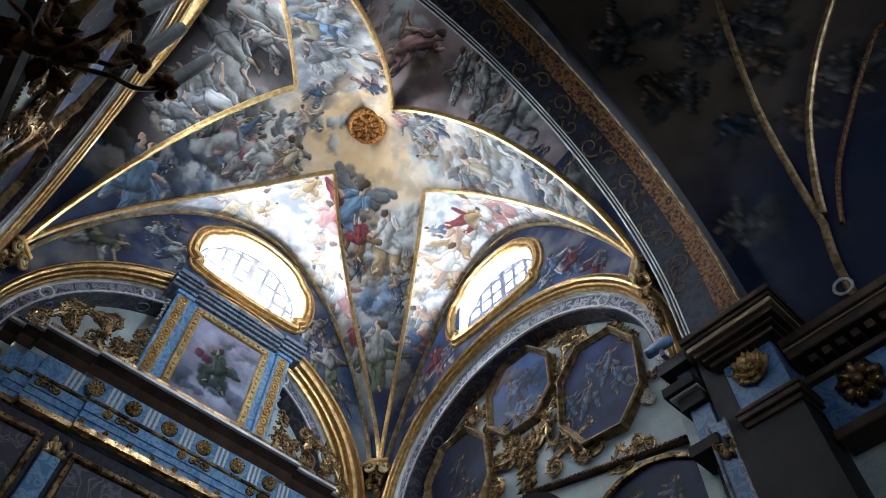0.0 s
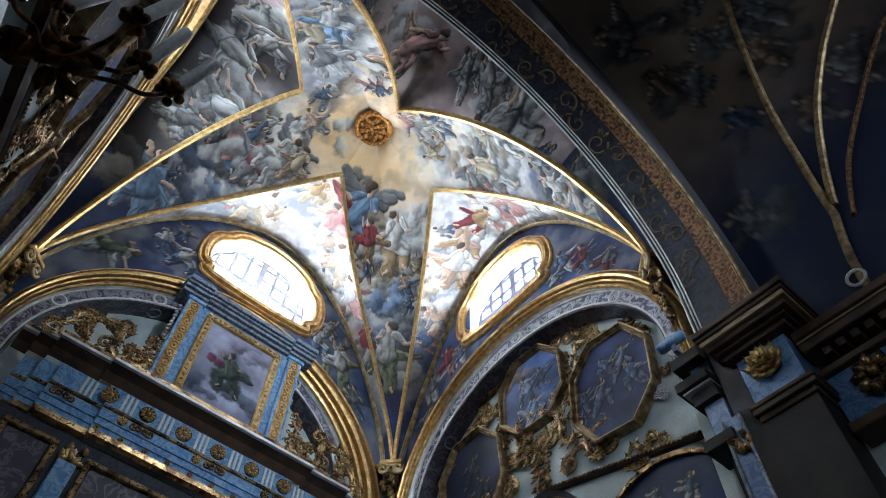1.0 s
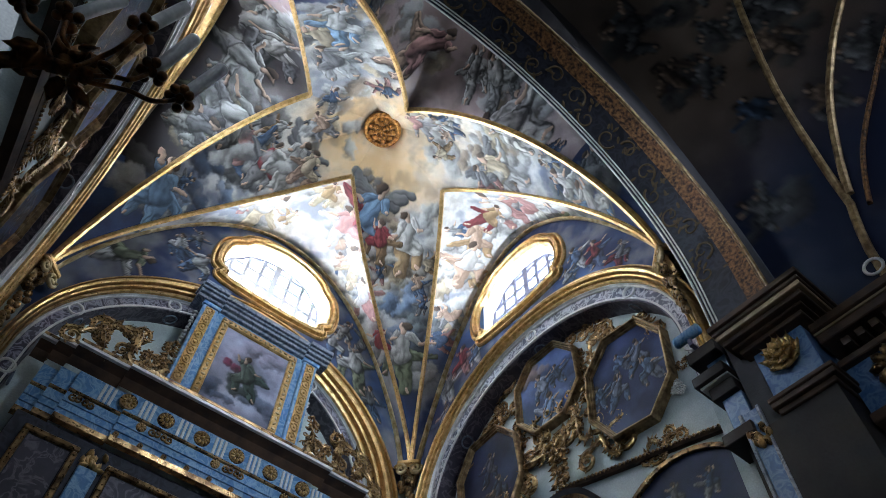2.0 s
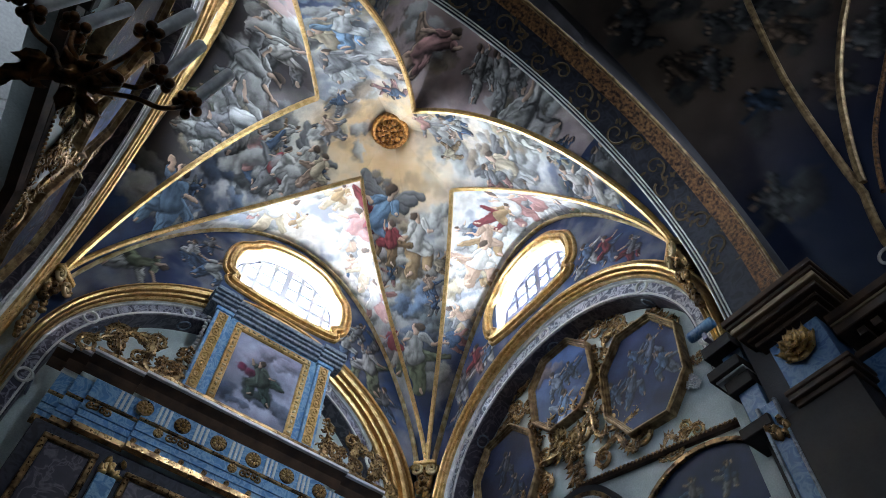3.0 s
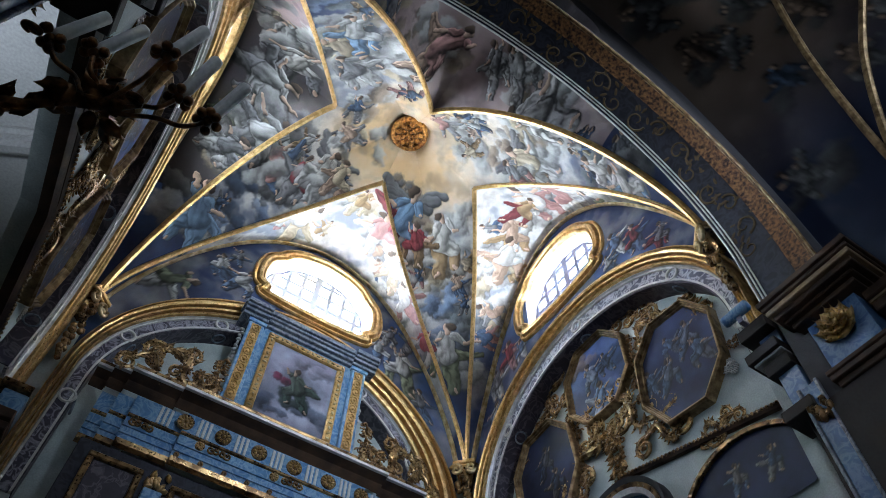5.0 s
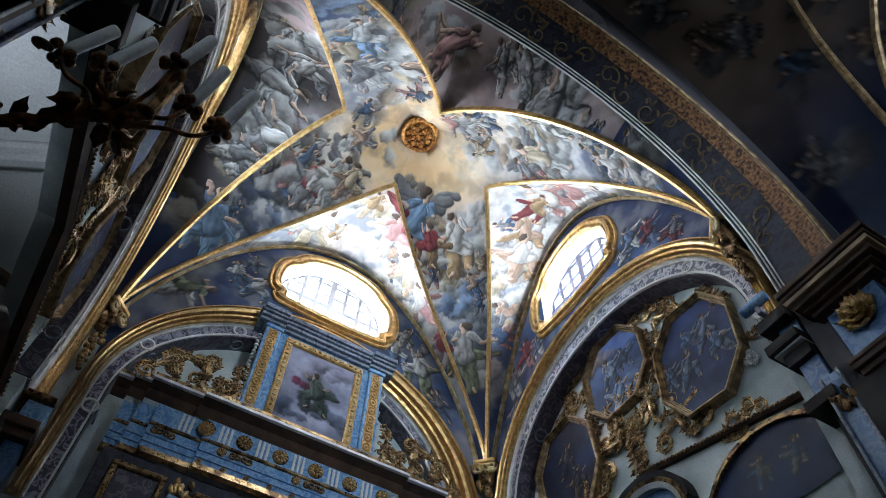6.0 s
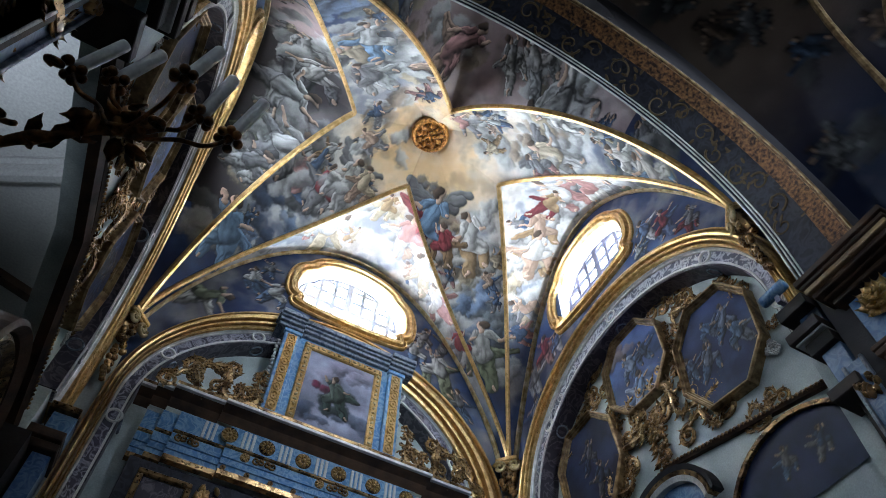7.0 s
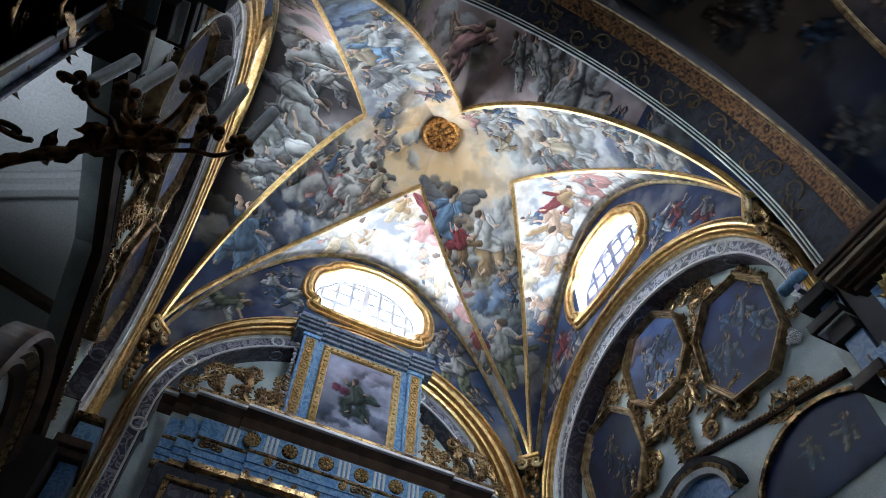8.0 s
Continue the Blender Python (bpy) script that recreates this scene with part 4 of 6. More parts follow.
SC_LABEL = "carved and gilded acanthus scroll on a pale wall"
GROUP = "gilded wall ornaments"
models = {
    "a": carved_scroll("gilded_scroll", SC_LABEL, OLDGOLD, 1, GROUP), "b": carved_scroll("gilded_scroll", SC_LABEL, BRONZE, 2, GROUP),
    "s": sprig("gilded_spray", "carved gilded spray of leaves and curls", OLDGOLD, 3, GROUP),
    "p": posy("silver_posy", "carved posy of silvered flowers", SILVER, 4, GROUP), "q": posy("gilded_posy", "dark gilded carved bunch of flowers", OLDGOLD, 5, GROUP),
}
used = set()


def put(key, w, a, b, d, size, turn=0.0, flip=1, squash=1.0):
    """Sets an ornament on a wall at (a, b), its own x turned by some degrees."""
    m = w.matrix(a, b, d) @ Matrix.Rotation(radians(turn), 4, "Z") @ Matrix.Diagonal((size * flip, size * squash, size * 0.8, 1))
    if key not in used:
        used.add(key)
        models[key].matrix_basis = m
        return models[key]
    c = copy_thing(models[key], Matrix())
    c.matrix_basis = m
    return c


# ================= the side walls: octagons and ornament =================
BACK = -0.345


def octagon_loop(wd, ht, k=1.0):
    c = 0.27
    return [(x * wd / 2 * k, y * ht / 2 * k) for x, y in ((1, 1 - 2 * c), (1 - 2 * c, 1), (-1 + 2 * c, 1), (-1, 1 - 2 * c), (-1, -1 + 2 * c), (-1 + 2 * c, -1), (1 - 2 * c, -1), (1, -1 + 2 * c))]


def canvas(loop, place, seed, tint, shapes, n, parent, heaps=()):
    """A painted canvas filling a loop, with clouds and a few draped shapes."""
    xs, ys = [a for a, b in loop], [b for a, b in loop]
    lo, hi = (min(xs), min(ys)), (max(xs), max(ys))
    N = 96
    verts, faces = [], []

    def inside(a, b):
        c, k = False, len(loop)
        for i in range(k):
            (x1, y1), (x2, y2) = loop[i], loop[(i + 1) % k]
            if (y1 > b) != (y2 > b) and a < (x2 - x1) * (b - y1) / (y2 - y1) + x1:
                c = not c
        return c
    for i in range(N + 1):
        for j in range(N + 1):
            verts.append((lo[0] + (hi[0] - lo[0]) * i / N, lo[1] + (hi[1] - lo[1]) * j / N))
    for i in range(N):
        for j in range(N):
            k = i * (N + 1) + j
            q = (k, k + N + 1, k + N + 2, k + 1)
            if inside(sum(verts[e][0] for e in q) / 4, sum(verts[e][1] for e in q) / 4):
                faces.append(q)
    co = [tuple(place(a, b)) for a, b in verts]
    me = bpy.data.meshes.new("canvas")
    me.from_pydata(co, [], faces)
    me.materials.append(CANVAS)
    p = np.array(co)
    c1, c2 = fbm(p, 2.2, seed), fbm(p, 5.0, seed + 5)
    base = mix(np.tile(np.array(tint) * 0.55, (len(p), 1)), np.array(tint) * 1.5, step(c1 * 0.7 + c2 * 0.3, 0.35, 0.68))
    for i, (a, b, s, tone) in enumerate(heaps):
        cloud(base, p, tuple(place(a, b)), (0, 0, 1), n, s, np.array(tone), seed + 31 * i)
    for i, (a, b, s, t1, t2) in enumerate(shapes):
        figure(base, p, tuple(place(a, b)), (0, 0, 1), n, s, t1, t2, seed + 7 * i, 0.55)
    colour_mesh(me, base)
    ob = new("canvas", me)
    ob.parent = parent
    return tagged(ob, "dark blue painted canvas")


def octagon(w, a, b, wd, ht, turn, seed, tint, shapes, back, haze=()):
    root = thing("octagonal_painting", "octagonal oil painting in a stepped gilt wooden frame", "painting", "octagonal paintings")
    ct, st = math.cos(radians(turn)), math.sin(radians(turn))

    def place(x, y, d=back + 0.045):
        return w(a + x * ct - y * st, b + x * st + y * ct, d)
    loop = octagon_loop(wd, ht)
    prof = [(-0.012, 0.0), (-0.012, 0.10), (0.004, 0.12), (0.02, 0.12), (0.024, 0.09), (0.038, 0.095), (0.044, 0.07), (0.058, 0.07), (0.064, 0.05), (0.068, 0.0)]
    n = len(loop)
    for i in range(n):                                     # mitred lengths of frame
        bm = bmesh.new()
        ends = []
        for j in (i, (i + 1) % n):
            x, y = loop[j]
            ends.append([bm.verts.new(place(x * (1 - s / wd * 2 * 0.93), y * (1 - s / ht * 2 * 0.93), back + h)) for s, h in prof])
        for j in range(len(prof)):
            k = (j + 1) % len(prof)
            bm.faces.new((ends[0][j], ends[0][k], ends[1][k], ends[1][j]))
        part("frame_rail", bm, FRAMEGOLD, root, "worn gilt frame rail")
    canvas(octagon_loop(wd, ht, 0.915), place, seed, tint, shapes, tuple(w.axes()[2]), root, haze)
    return root


PALER = np.array((0.30, 0.36, 0.48))


def side_wall(w, seed, back, k, da, db):
    """Three octagons, carved ornament and a raking cornice on the back of a recess; k, da, db: fit to its depth."""
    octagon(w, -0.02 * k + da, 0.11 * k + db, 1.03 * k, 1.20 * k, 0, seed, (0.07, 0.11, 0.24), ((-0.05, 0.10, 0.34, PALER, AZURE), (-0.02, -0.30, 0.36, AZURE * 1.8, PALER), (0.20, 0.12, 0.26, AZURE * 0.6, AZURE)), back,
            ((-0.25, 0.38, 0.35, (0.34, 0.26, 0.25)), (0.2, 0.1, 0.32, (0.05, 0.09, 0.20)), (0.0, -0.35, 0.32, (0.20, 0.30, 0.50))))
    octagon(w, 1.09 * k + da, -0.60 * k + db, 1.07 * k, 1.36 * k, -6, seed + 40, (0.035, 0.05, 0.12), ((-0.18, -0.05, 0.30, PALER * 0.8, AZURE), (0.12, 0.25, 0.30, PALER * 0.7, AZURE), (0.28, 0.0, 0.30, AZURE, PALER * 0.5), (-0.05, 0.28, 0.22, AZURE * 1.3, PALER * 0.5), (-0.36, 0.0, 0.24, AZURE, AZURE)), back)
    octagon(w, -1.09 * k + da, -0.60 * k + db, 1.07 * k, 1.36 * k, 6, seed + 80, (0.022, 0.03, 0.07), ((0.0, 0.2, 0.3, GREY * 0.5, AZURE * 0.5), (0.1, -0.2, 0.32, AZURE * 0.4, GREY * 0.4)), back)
    d = back + 0.005
    big = 1.1
    for f in (1, -1):
        for key, a, b, size, turn, fl in (
                ("a", 0.46, 0.76, 0.52, -34, 1), ("b", 0.60, 0.14, 0.46, 22, 1), ("a", 0.80, 0.42, 0.42, -52, 1), ("s", 0.535, 0.16, 0.4, 4, 1), ("s", 0.535, -0.22, 0.46, -6, 1),
                ("b", 0.06, -0.56, 0.62, -38, 1), ("a", 0.36, -1.06, 0.58, -30, 1), ("b", 0.30, -0.80, 0.6, -78, -1), ("b", 1.0, -1.53, 0.36, -4, 1), ("a", 1.46, -1.50, 0.36, 36, -1),
                ("p", 1.58, -1.12, 0.2, 0, 1), ("s", 1.50, -0.02, 0.42, 30, 1), ("a", 1.16, 0.10, 0.40, -36, -1), ("q", 0.53, -0.62, 0.2, 0, 1), ("s", 0.05, -1.02, 0.5, 0, 1),
                ("a", 0.08, -0.86, 0.42, -30, -1), ("b", 0.72, -1.22, 0.4, 60, 1), ("b", 0.74, 0.52, 0.40, -58, -1), ("q", 0.62, 0.72, 0.18, 0, 1), ("a", 1.34, -0.02, 0.36, -48, 1), ("q", 1.72, -0.86, 0.18, 0, 1)):
            put(key, w, (a * f - 0.02) * k + da, b * k + db, d, size * big, turn * f + (0 if f > 0 else 180 if key in "ab" else 0), fl * (1 if key in "ab" else f))
    # beaded raking cornice under the octagons
    for f in (1, -1):
        root = thing("raking_cornice", "dark beaded raking cornice with gilt edge", "cornice", "raking cornices")
        p0, p1 = Vector((da, -1.36 * k + db)), Vector((f * 1.95 * k + da, -1.82 * k + db))
        bm = bmesh.new()
        add_sweep(bm, frames_along([w(*p0.lerp(p1, i / 12), back) for i in range(13)], w.axes()[2]), [(-0.03, -0.02), (-0.03, 0.05), (0.0, 0.07), (0.03, 0.05), (0.03, -0.02)])
        part("moulding", bm, WOOD, root)
        for i in range(40):
            q = p0.lerp(p1, (i + 0.5) / 40)
            bm = bmesh.new()
            add_blob(bm, w.matrix(q.x, q.y + 0.004, back + 0.068) @ Matrix.Diagonal((0.018, 0.018, 0.018, 1)))
            part("bead", bm, OLDGOLD, root)


EB = -0.225
side_wall(EAST, 500, EB, 0.976, 0.09, -0.145)
side_wall(WEST, 640, -0.15, 1.0, 0.0, 0.0)

# lower fields of the eastern wall: blue painted lunettes and a dark arched recess
for a in (1.35, -1.35):
    root = thing("painted_lunette", "dark blue painted lunette with a thin gilt rim", "painting", "painted lunettes")
    loop = [(a + 0.78 * math.cos(q), -2.62 + 0.72 * math.sin(q)) for q in (math.pi * i / 20 for i in range(21))]
    canvas(loop, lambda x, y: EAST(x, y, EB + 0.02), 900 + int(a * 10), (0.014, 0.022, 0.06), ((a - 0.1, -2.2, 0.2, GREY * 0.7, AZURE), (a + 0.25, -2.25, 0.2, AZURE * 0.6, GREY)), tuple(EAST.axes()[2]), root)
    bm = bmesh.new()
    add_sweep(bm, frames_along([EAST(x, y, EB + 0.01) for x, y in loop], EAST.axes()[2]), [(-0.02, -0.01), (-0.02, 0.05), (0.02, 0.05), (0.02, -0.01)])
    part("rim", bm, OLDGOLD, root, "thin gilt rim")
root = thing("arched_niche", "dark arched niche with gilded scrolled hood", "niche")
loop = [(0.5 * math.cos(q), -2.05 + 0.42 * math.sin(q)) for q in (math.pi * i / 20 for i in range(21))]
bm = slab(loop, [], lambda x, y, dd: EAST(x, y, EB + 0.004 + dd), 0.02)
part("niche_back", bm, DEEPBLUE, root, "blue damask niche back")
for r, mat in ((1.0, OLDGOLD), (1.12, DARK), (0.9, SILVER)):
    bm = bmesh.new()
    add_sweep(bm, frames_along([EAST(x * r, -2.05 + (y + 2.05) * r, EB + 0.02) for x, y in loop], EAST.axes()[2]), [(-0.025, -0.02), (-0.025, 0.12 * r - 0.04), (0.025, 0.12 * r - 0.02), (0.025, -0.02)])
    part("hood_moulding", bm, mat, root)

# western tympanum with its opening to the plastered chamber
def rake(a):
    return -1.52 - 0.236 * abs(a)


edge = [(-2.3 + 0.23 * i, rake(-2.3 + 0.23 * i)) for i in range(21)]
bm = slab(edge + [(2.3, 1.35), (-2.3, 1.35)], [], lambda a, b, dd: WEST(a, b, -0.15 - dd), 0.18)
tagged(finish("wall_recess_west", bm, PALEBLUE), "pale blue plaster tympanum over an opening", "wall", kind="structure")
bm = box((-3.15, 1.72, 0), (-2.63, 2.345, H - 2.065))
tagged(finish("wall_west_jamb", bm, SHADEWOOD), "jamb of the wide western opening, darkened as if in shade", "wall", kind="structure")
bm = bmesh.new()
add_sweep(bm, frames_along([WEST(a, b - 0.02, -0.15) for a, b in edge], WEST.axes()[2]), [(-0.04, -0.02), (-0.04, 0.06), (0.0, 0.09), (0.05, 0.06), (0.05, -0.02)])
tagged(finish("opening_trim", bm, WOOD), "dark wooden trim over the side opening", "trim", kind="structure")
for key, a, b, size, turn in (("s", -2.62, -2.75, 0.8, 10), ("a", -2.45, -3.3, 0.7, 75), ("s", -2.75, -3.6, 0.9, -12), ("a", -2.85, -2.6, 0.6, -70)):
    put(key, WEST, a, b, -0.165, size, turn)
tagged(finish("ceiling_chamber", box((-5, -3.2, H - 0.55), (-3.2, 3.2, H - 0.4)), PLASTER), "grey plaster ceiling of the side chamber", "ceiling", kind="structure")
bm = bmesh.new()
add_sweep(bm, frames_along([(-4.78, -3 + 0.5 * i, H - 1.2) for i in range(13)]), [(-0.1, -0.1), (0.05, -0.1), (0.05, 0.04), (-0.1, 0.04)])
tagged(finish("chamber_moulding", bm, WOOD), "dark wooden wall moulding in the side chamber", "trim", kind="structure")
# moulded rib and a slim beam crossing the chamber's ceiling
bm = bmesh.new()
add_sweep(bm, frames_along([(-4.79 + 0.265 * i, 0.95 - 0.14 * i, H - 0.55) for i in range(7)], Vector((0, 0, 1))),
          [(-0.12, 0.0), (-0.12, -0.05), (-0.08, -0.07), (-0.07, -0.16), (-0.03, -0.2), (0.03, -0.2), (0.07, -0.16), (0.08, -0.07), (0.12, -0.05), (0.12, 0.0)])
tagged(finish("chamber_rib", bm, PLASTER), "moulded white plaster rib under the chamber ceiling", "trim", kind="structure")
bm = bmesh.new()
add_sweep(bm, frames_along([(-4.79 + 0.265 * i, 1.32 + 0.09 * i, H - 0.55) for i in range(7)], Vector((0, 0, 1))), [(-0.05, 0.0), (-0.05, -0.09), (0.05, -0.09), (0.05, 0.0)])
tagged(finish("chamber_beam", bm, WOOD), "slim dark wooden beam under the chamber ceiling", "beam", kind="structure")

# wooden arched case standing on the western wall
root = thing("wooden_hood", "dark walnut arched hood with gilt carving and pale panel", "hood")
for r, d0, d1, mat, nm in ((0.95, 0.0, 0.20, WOOD, "outer_arch"), (0.82, 0.0, 0.14, OLDGOLD, "gilt_arch"), (0.72, 0.0, 0.10, WOOD, "inner_arch")):
    bm = bmesh.new()
    pts = [WEST(1.0 - r * math.cos(q) * 1.0, -2.95 + r * math.sin(q), BACK) for q in (math.pi * i / 24 for i in range(25))]
    add_sweep(bm, frames_along(pts, WEST.axes()[2]), [(-0.06, d0), (-0.06, d1), (-0.02, d1 + 0.03), (0.05, d1 - 0.03), (0.05, d0)])
    part(nm, bm, mat, root)
bm = slab([(1.0 + 0.72 * math.cos(q), -2.95 + 0.72 * math.sin(q)) for q in (math.pi * i / 20 for i in range(21))], [], lambda x, y, dd: WEST(x, y, BACK + 0.01 + dd), 0.02)
part("panel", bm, SILVER, root, "pale panel")

# ================= capitals, boss =================


def corner_capital(cap):
    """A gilded corner capital with two scrolls and a drop of leaves."""
    ang = math.atan2(-cap[1], -cap[0])
    root = thing("corner_capital", "gilded corner capital with scrolls and a leaf drop", "capital", "corner capitals", at=Matrix.Translation((cap[0], cap[1], H)) @ Matrix.Rotation(ang, 4, "Z"))
    bm = bmesh.new()
    add_box(bm, (-0.14, -0.15, -0.02), (0.10, 0.15, 0.04), bevel=0.01)
    add_box(bm, (-0.14, -0.12, -0.05), (0.08, 0.12, -0.02), bevel=0.008)
    part("abacus", bm, GOLD, root)
    bm = bmesh.new()
    add_sweep(bm, frames_along([(-0.05, 0, -0.34), (-0.03, 0, -0.22), (0.0, 0, -0.12), (0.02, 0, -0.05)], Vector((1, 0, 0))), [(-0.11, -0.1), (-0.12, 0.02), (-0.05, 0.06), (0.05, 0.06), (0.12, 0.02), (0.11, -0.1)], scales=[0.5, 0.75, 0.9, 1.0])
    part("bell", bm, OLDGOLD, root)
    for s in (-1, 1):
        bm = bmesh.new()
        pts = [(0.08 + 0.02 * z, s * (0.10 + y), -0.1 + x) for x, y, z in spiral(0, 0, 0.085, 1.2, 1.5, s, 22)]
        add_tube(bm, pts, 0.024, 7)
        part("volute", bm, GOLDPALE, root, smooth=True)
    bm = bmesh.new()
    rng = random.Random(7)
    for i in range(26):
        t = i / 26
        k = rng.uniform(-1, 1) * 0.11 * (1 - t * 0.7)
        add_blob(bm, Matrix.Translation((0.05 - 0.05 * t, k, -0.2 - 0.75 * t)) @ Matrix.Diagonal((0.035, 0.035 + 0.02 * rng.random(), 0.045, 1)))
    part("leaf_drop", bm, OLDGOLD, root, smooth=True)
    return root


for cap in CAPS:
    corner_capital((cap[0] * 0.985, cap[1] * 0.985))

BOSSGOLD = material("reddish_gilding", (0.72, 0.36, 0.11), 0.35, 0.75, 0.6, 25, 0.3, 90, (0.40, 0.16, 0.04))
boss = thing("vault_boss", "round gilded rosette boss at the vault crown", "boss", at=pose(0, 0, H + 3.46))
bm = bmesh.new()
add_sweep(bm, frames_along([(0.235 * math.cos(q), 0.235 * math.sin(q), 0) for q in (2 * math.pi * i / 40 for i in range(40))], Vector((0, 0, -1)), True), [(-0.04, -0.08), (-0.04, 0.02), (-0.015, 0.045), (0.015, 0.03), (0.03, 0.045), (0.045, 0.0), (0.045, -0.08)], closed=True)
part("rim", bm, BOSSGOLD, boss, smooth=False)
bm = bmesh.new()
for v in bmesh.ops.create_circle(bm, cap_ends=True, radius=0.21, segments=32)["verts"]:
    v.co.z = 0.005
part("disc", bm, BOSSGOLD, boss, "dark gilt ground")
for ringr, cnt, l, wd_ in ((0.160, 9, 0.055, 0.050), (0.102, 7, 0.050, 0.044), (0.048, 5, 0.036, 0.032)):
    for i in range(cnt):
        q = 2 * math.pi * (i + 0.37 * cnt) / cnt + 0.12 * math.sin(5 * i)
        bm = bmesh.new()
        add_blob(bm, lobe(ringr * math.cos(q), ringr * math.sin(q), -0.02, q, l, wd_, 0.055))
        part("petal", bm, BOSSGOLD, boss, smooth=True)
bm = bmesh.new()
add_blob(bm, lobe(0, 0, -0.03, 0, 0.035, 0.035, 0.035))
part("bud", bm, BOSSGOLD, boss, smooth=True)

# ================= altar on the north wall =================
N = NORTH


def nbox(bm, a0, a1, b0, b1, d0, d1, bevel=0.006):
    """A box on the north wall: along, up, out."""
    add_box(bm, (a0, WN - d1, H + b0), (a1, WN - d0, H + b1), bevel=bevel)


altar = thing("altar_retable", "blue marble altar retable with gilded cornice and rosettes", "altar retable")


def entablature(name, prof, mat, label, reach):
    """A moulding along the retable that steps back twice towards both ends; prof: (out, up)."""
    bm = bmesh.new()
    xs = (0, reach - 0.85, reach - 0.85, reach - 0.32, reach - 0.32, reach - 0.15, reach - 0.15, reach)
    outs = (0, 0, -0.05, -0.05, -0.12, -0.12, -0.20, -0.20)
    line = [(-x, o) for x, o in zip(xs[::-1], outs[::-1])] + [(x, o) for x, o in zip(xs[1:], outs[1:])]
    rows = [[bm.verts.new((x, WN - (0.40 + o + p[0]), H + p[1])) for p in prof] for x, o in line]
    for r0, r1 in zip(rows, rows[1:]):
        for j in range(len(prof) - 1):
            bm.faces.new((r0[j], r0[j + 1], r1[j + 1], r1[j]))
    part(name, bm, mat, altar, label)


entablature("cornice_top", [(-0.3, -0.84), (0.10, -0.84), (0.12, -0.86), (0.11, -0.885)], OLDGOLD, "gilt beaded cornice edge", 2.06)
entablature("cornice_edge", [(0.11, -0.887), (0.105, -0.915), (0.07, -0.92)], SILVER, "pale silvered fillet", 2.06)
entablature("cornice_soffit", [(0.07, -0.922), (-0.04, -0.955), (-0.08, -0.99), (-0.12, -1.02)], WOOD, "dark wooden cornice soffit", 2.06)
entablature("frieze", [(-0.12, -1.022), (-0.12, -1.27)], BLUE, "blue marble frieze", 1.90)
entablature("frieze_fillet", [(-0.12, -1.272), (-0.085, -1.276), (-0.085, -1.30), (-0.11, -1.305)], OLDGOLD, "thin gilt fillet", 1.90)
entablature("architrave", [(-0.11, -1.307), (-0.11, -1.41), (-0.13, -1.412), (-0.13, -1.48), (-0.15, -1.482), (-0.15, -1.56)], BLUE, "stepped blue marble architrave", 1.90)
entablature("architrave_moulding", [(-0.15, -1.562), (-0.10, -1.57), (-0.11, -1.62), (-0.16, -1.64)], OLDGOLD, "gilt moulding", 1.90)
bm = bmesh.new()
nbox(bm, -1.85, 1.85, -H + 1.0, -1.64, 0.0, 0.16)
nbox(bm, -1.6, 1.6, -H, -H + 1.0, 0.0, 0.9)
part("body", bm, SOFFIT, altar, "dark painted retable body")


def rosette(bm_parent, a, b, d, r, w, mat, petals=10):
    root = part("rosette", disc(w, a, b, d, r), OLDGOLD, bm_parent, "round gilt rosette")
    bm = bmesh.new()
    for i in range(petals):
        q = 2 * math.pi * i / petals
        add_blob(bm, w.matrix(a, b, d + 0.02) @ lobe(0.62 * r * math.cos(q), 0.62 * r * math.sin(q), 0, q, 0.30 * r, 0.17 * r, 0.2 * r))
    add_blob(bm, w.matrix(a, b, d + 0.03) @ Matrix.Diagonal((0.24 * r, 0.24 * r, 0.3 * r, 1)))
    part("petals", bm, mat, root, smooth=True)


def disc(w, a, b, d, r, n=20):
    bm = bmesh.new()
    add_sweep(bm, [(w(a, b, d - 0.02), w.axes()[0], w.axes()[1]), (w(a, b, d + 0.018), w.axes()[0], w.axes()[1])], round_profile(r, n))
    return bm


for k in range(6):
    a = -1.045 + 0.41 * k
    o = 0.28 if abs(a) < 1.2 else 0.23
    rosette(altar, a, -1.145, o, 0.088, N, GOLD)
    if k % 2 == 0:
        rosette(altar, a + 0.22, -1.355, o + 0.01, 0.05, N, GOLD, 7)
for k in range(7):                                          # fluted white tablets between the rosettes
    a = -1.25 + 0.41 * k
    o = 0.28 if abs(a) < 1.2 else 0.235
    for i in range(3):
        bm = bmesh.new()
        nbox(bm, a - 0.065 + 0.052 * i, a - 0.035 + 0.052 * i, -1.255, -1.04, o - 0.02, o + 0.016, 0.004)
        part("flute", bm, WHITE, altar, "white raised flute")
for k, a in enumerate((-1.42, -0.62, 0.20, 1.02)):          # carved knots in the architrave
    rng = random.Random(60 + k)
    o = 0.29 if abs(a) < 1.2 else 0.24
    bm = bmesh.new()
    for i in range(4):
        pts = spiral(a - 0.09 + 0.06 * i, -1.355, 0.04, i, 1.3, 1 if i % 2 else -1, 14)
        add_tube(bm, [N(x, y, o + z * 0.4) for x, y, z in pts], 0.012, 6)
    part("carved_knot", bm, OLDGOLD, altar, "small carved gilt knot", True)
for k in range(9):
    rosette(altar, -1.0 + 0.25 * k, -1.52, 0.255, 0.028, N, OLDGOLD, 6)
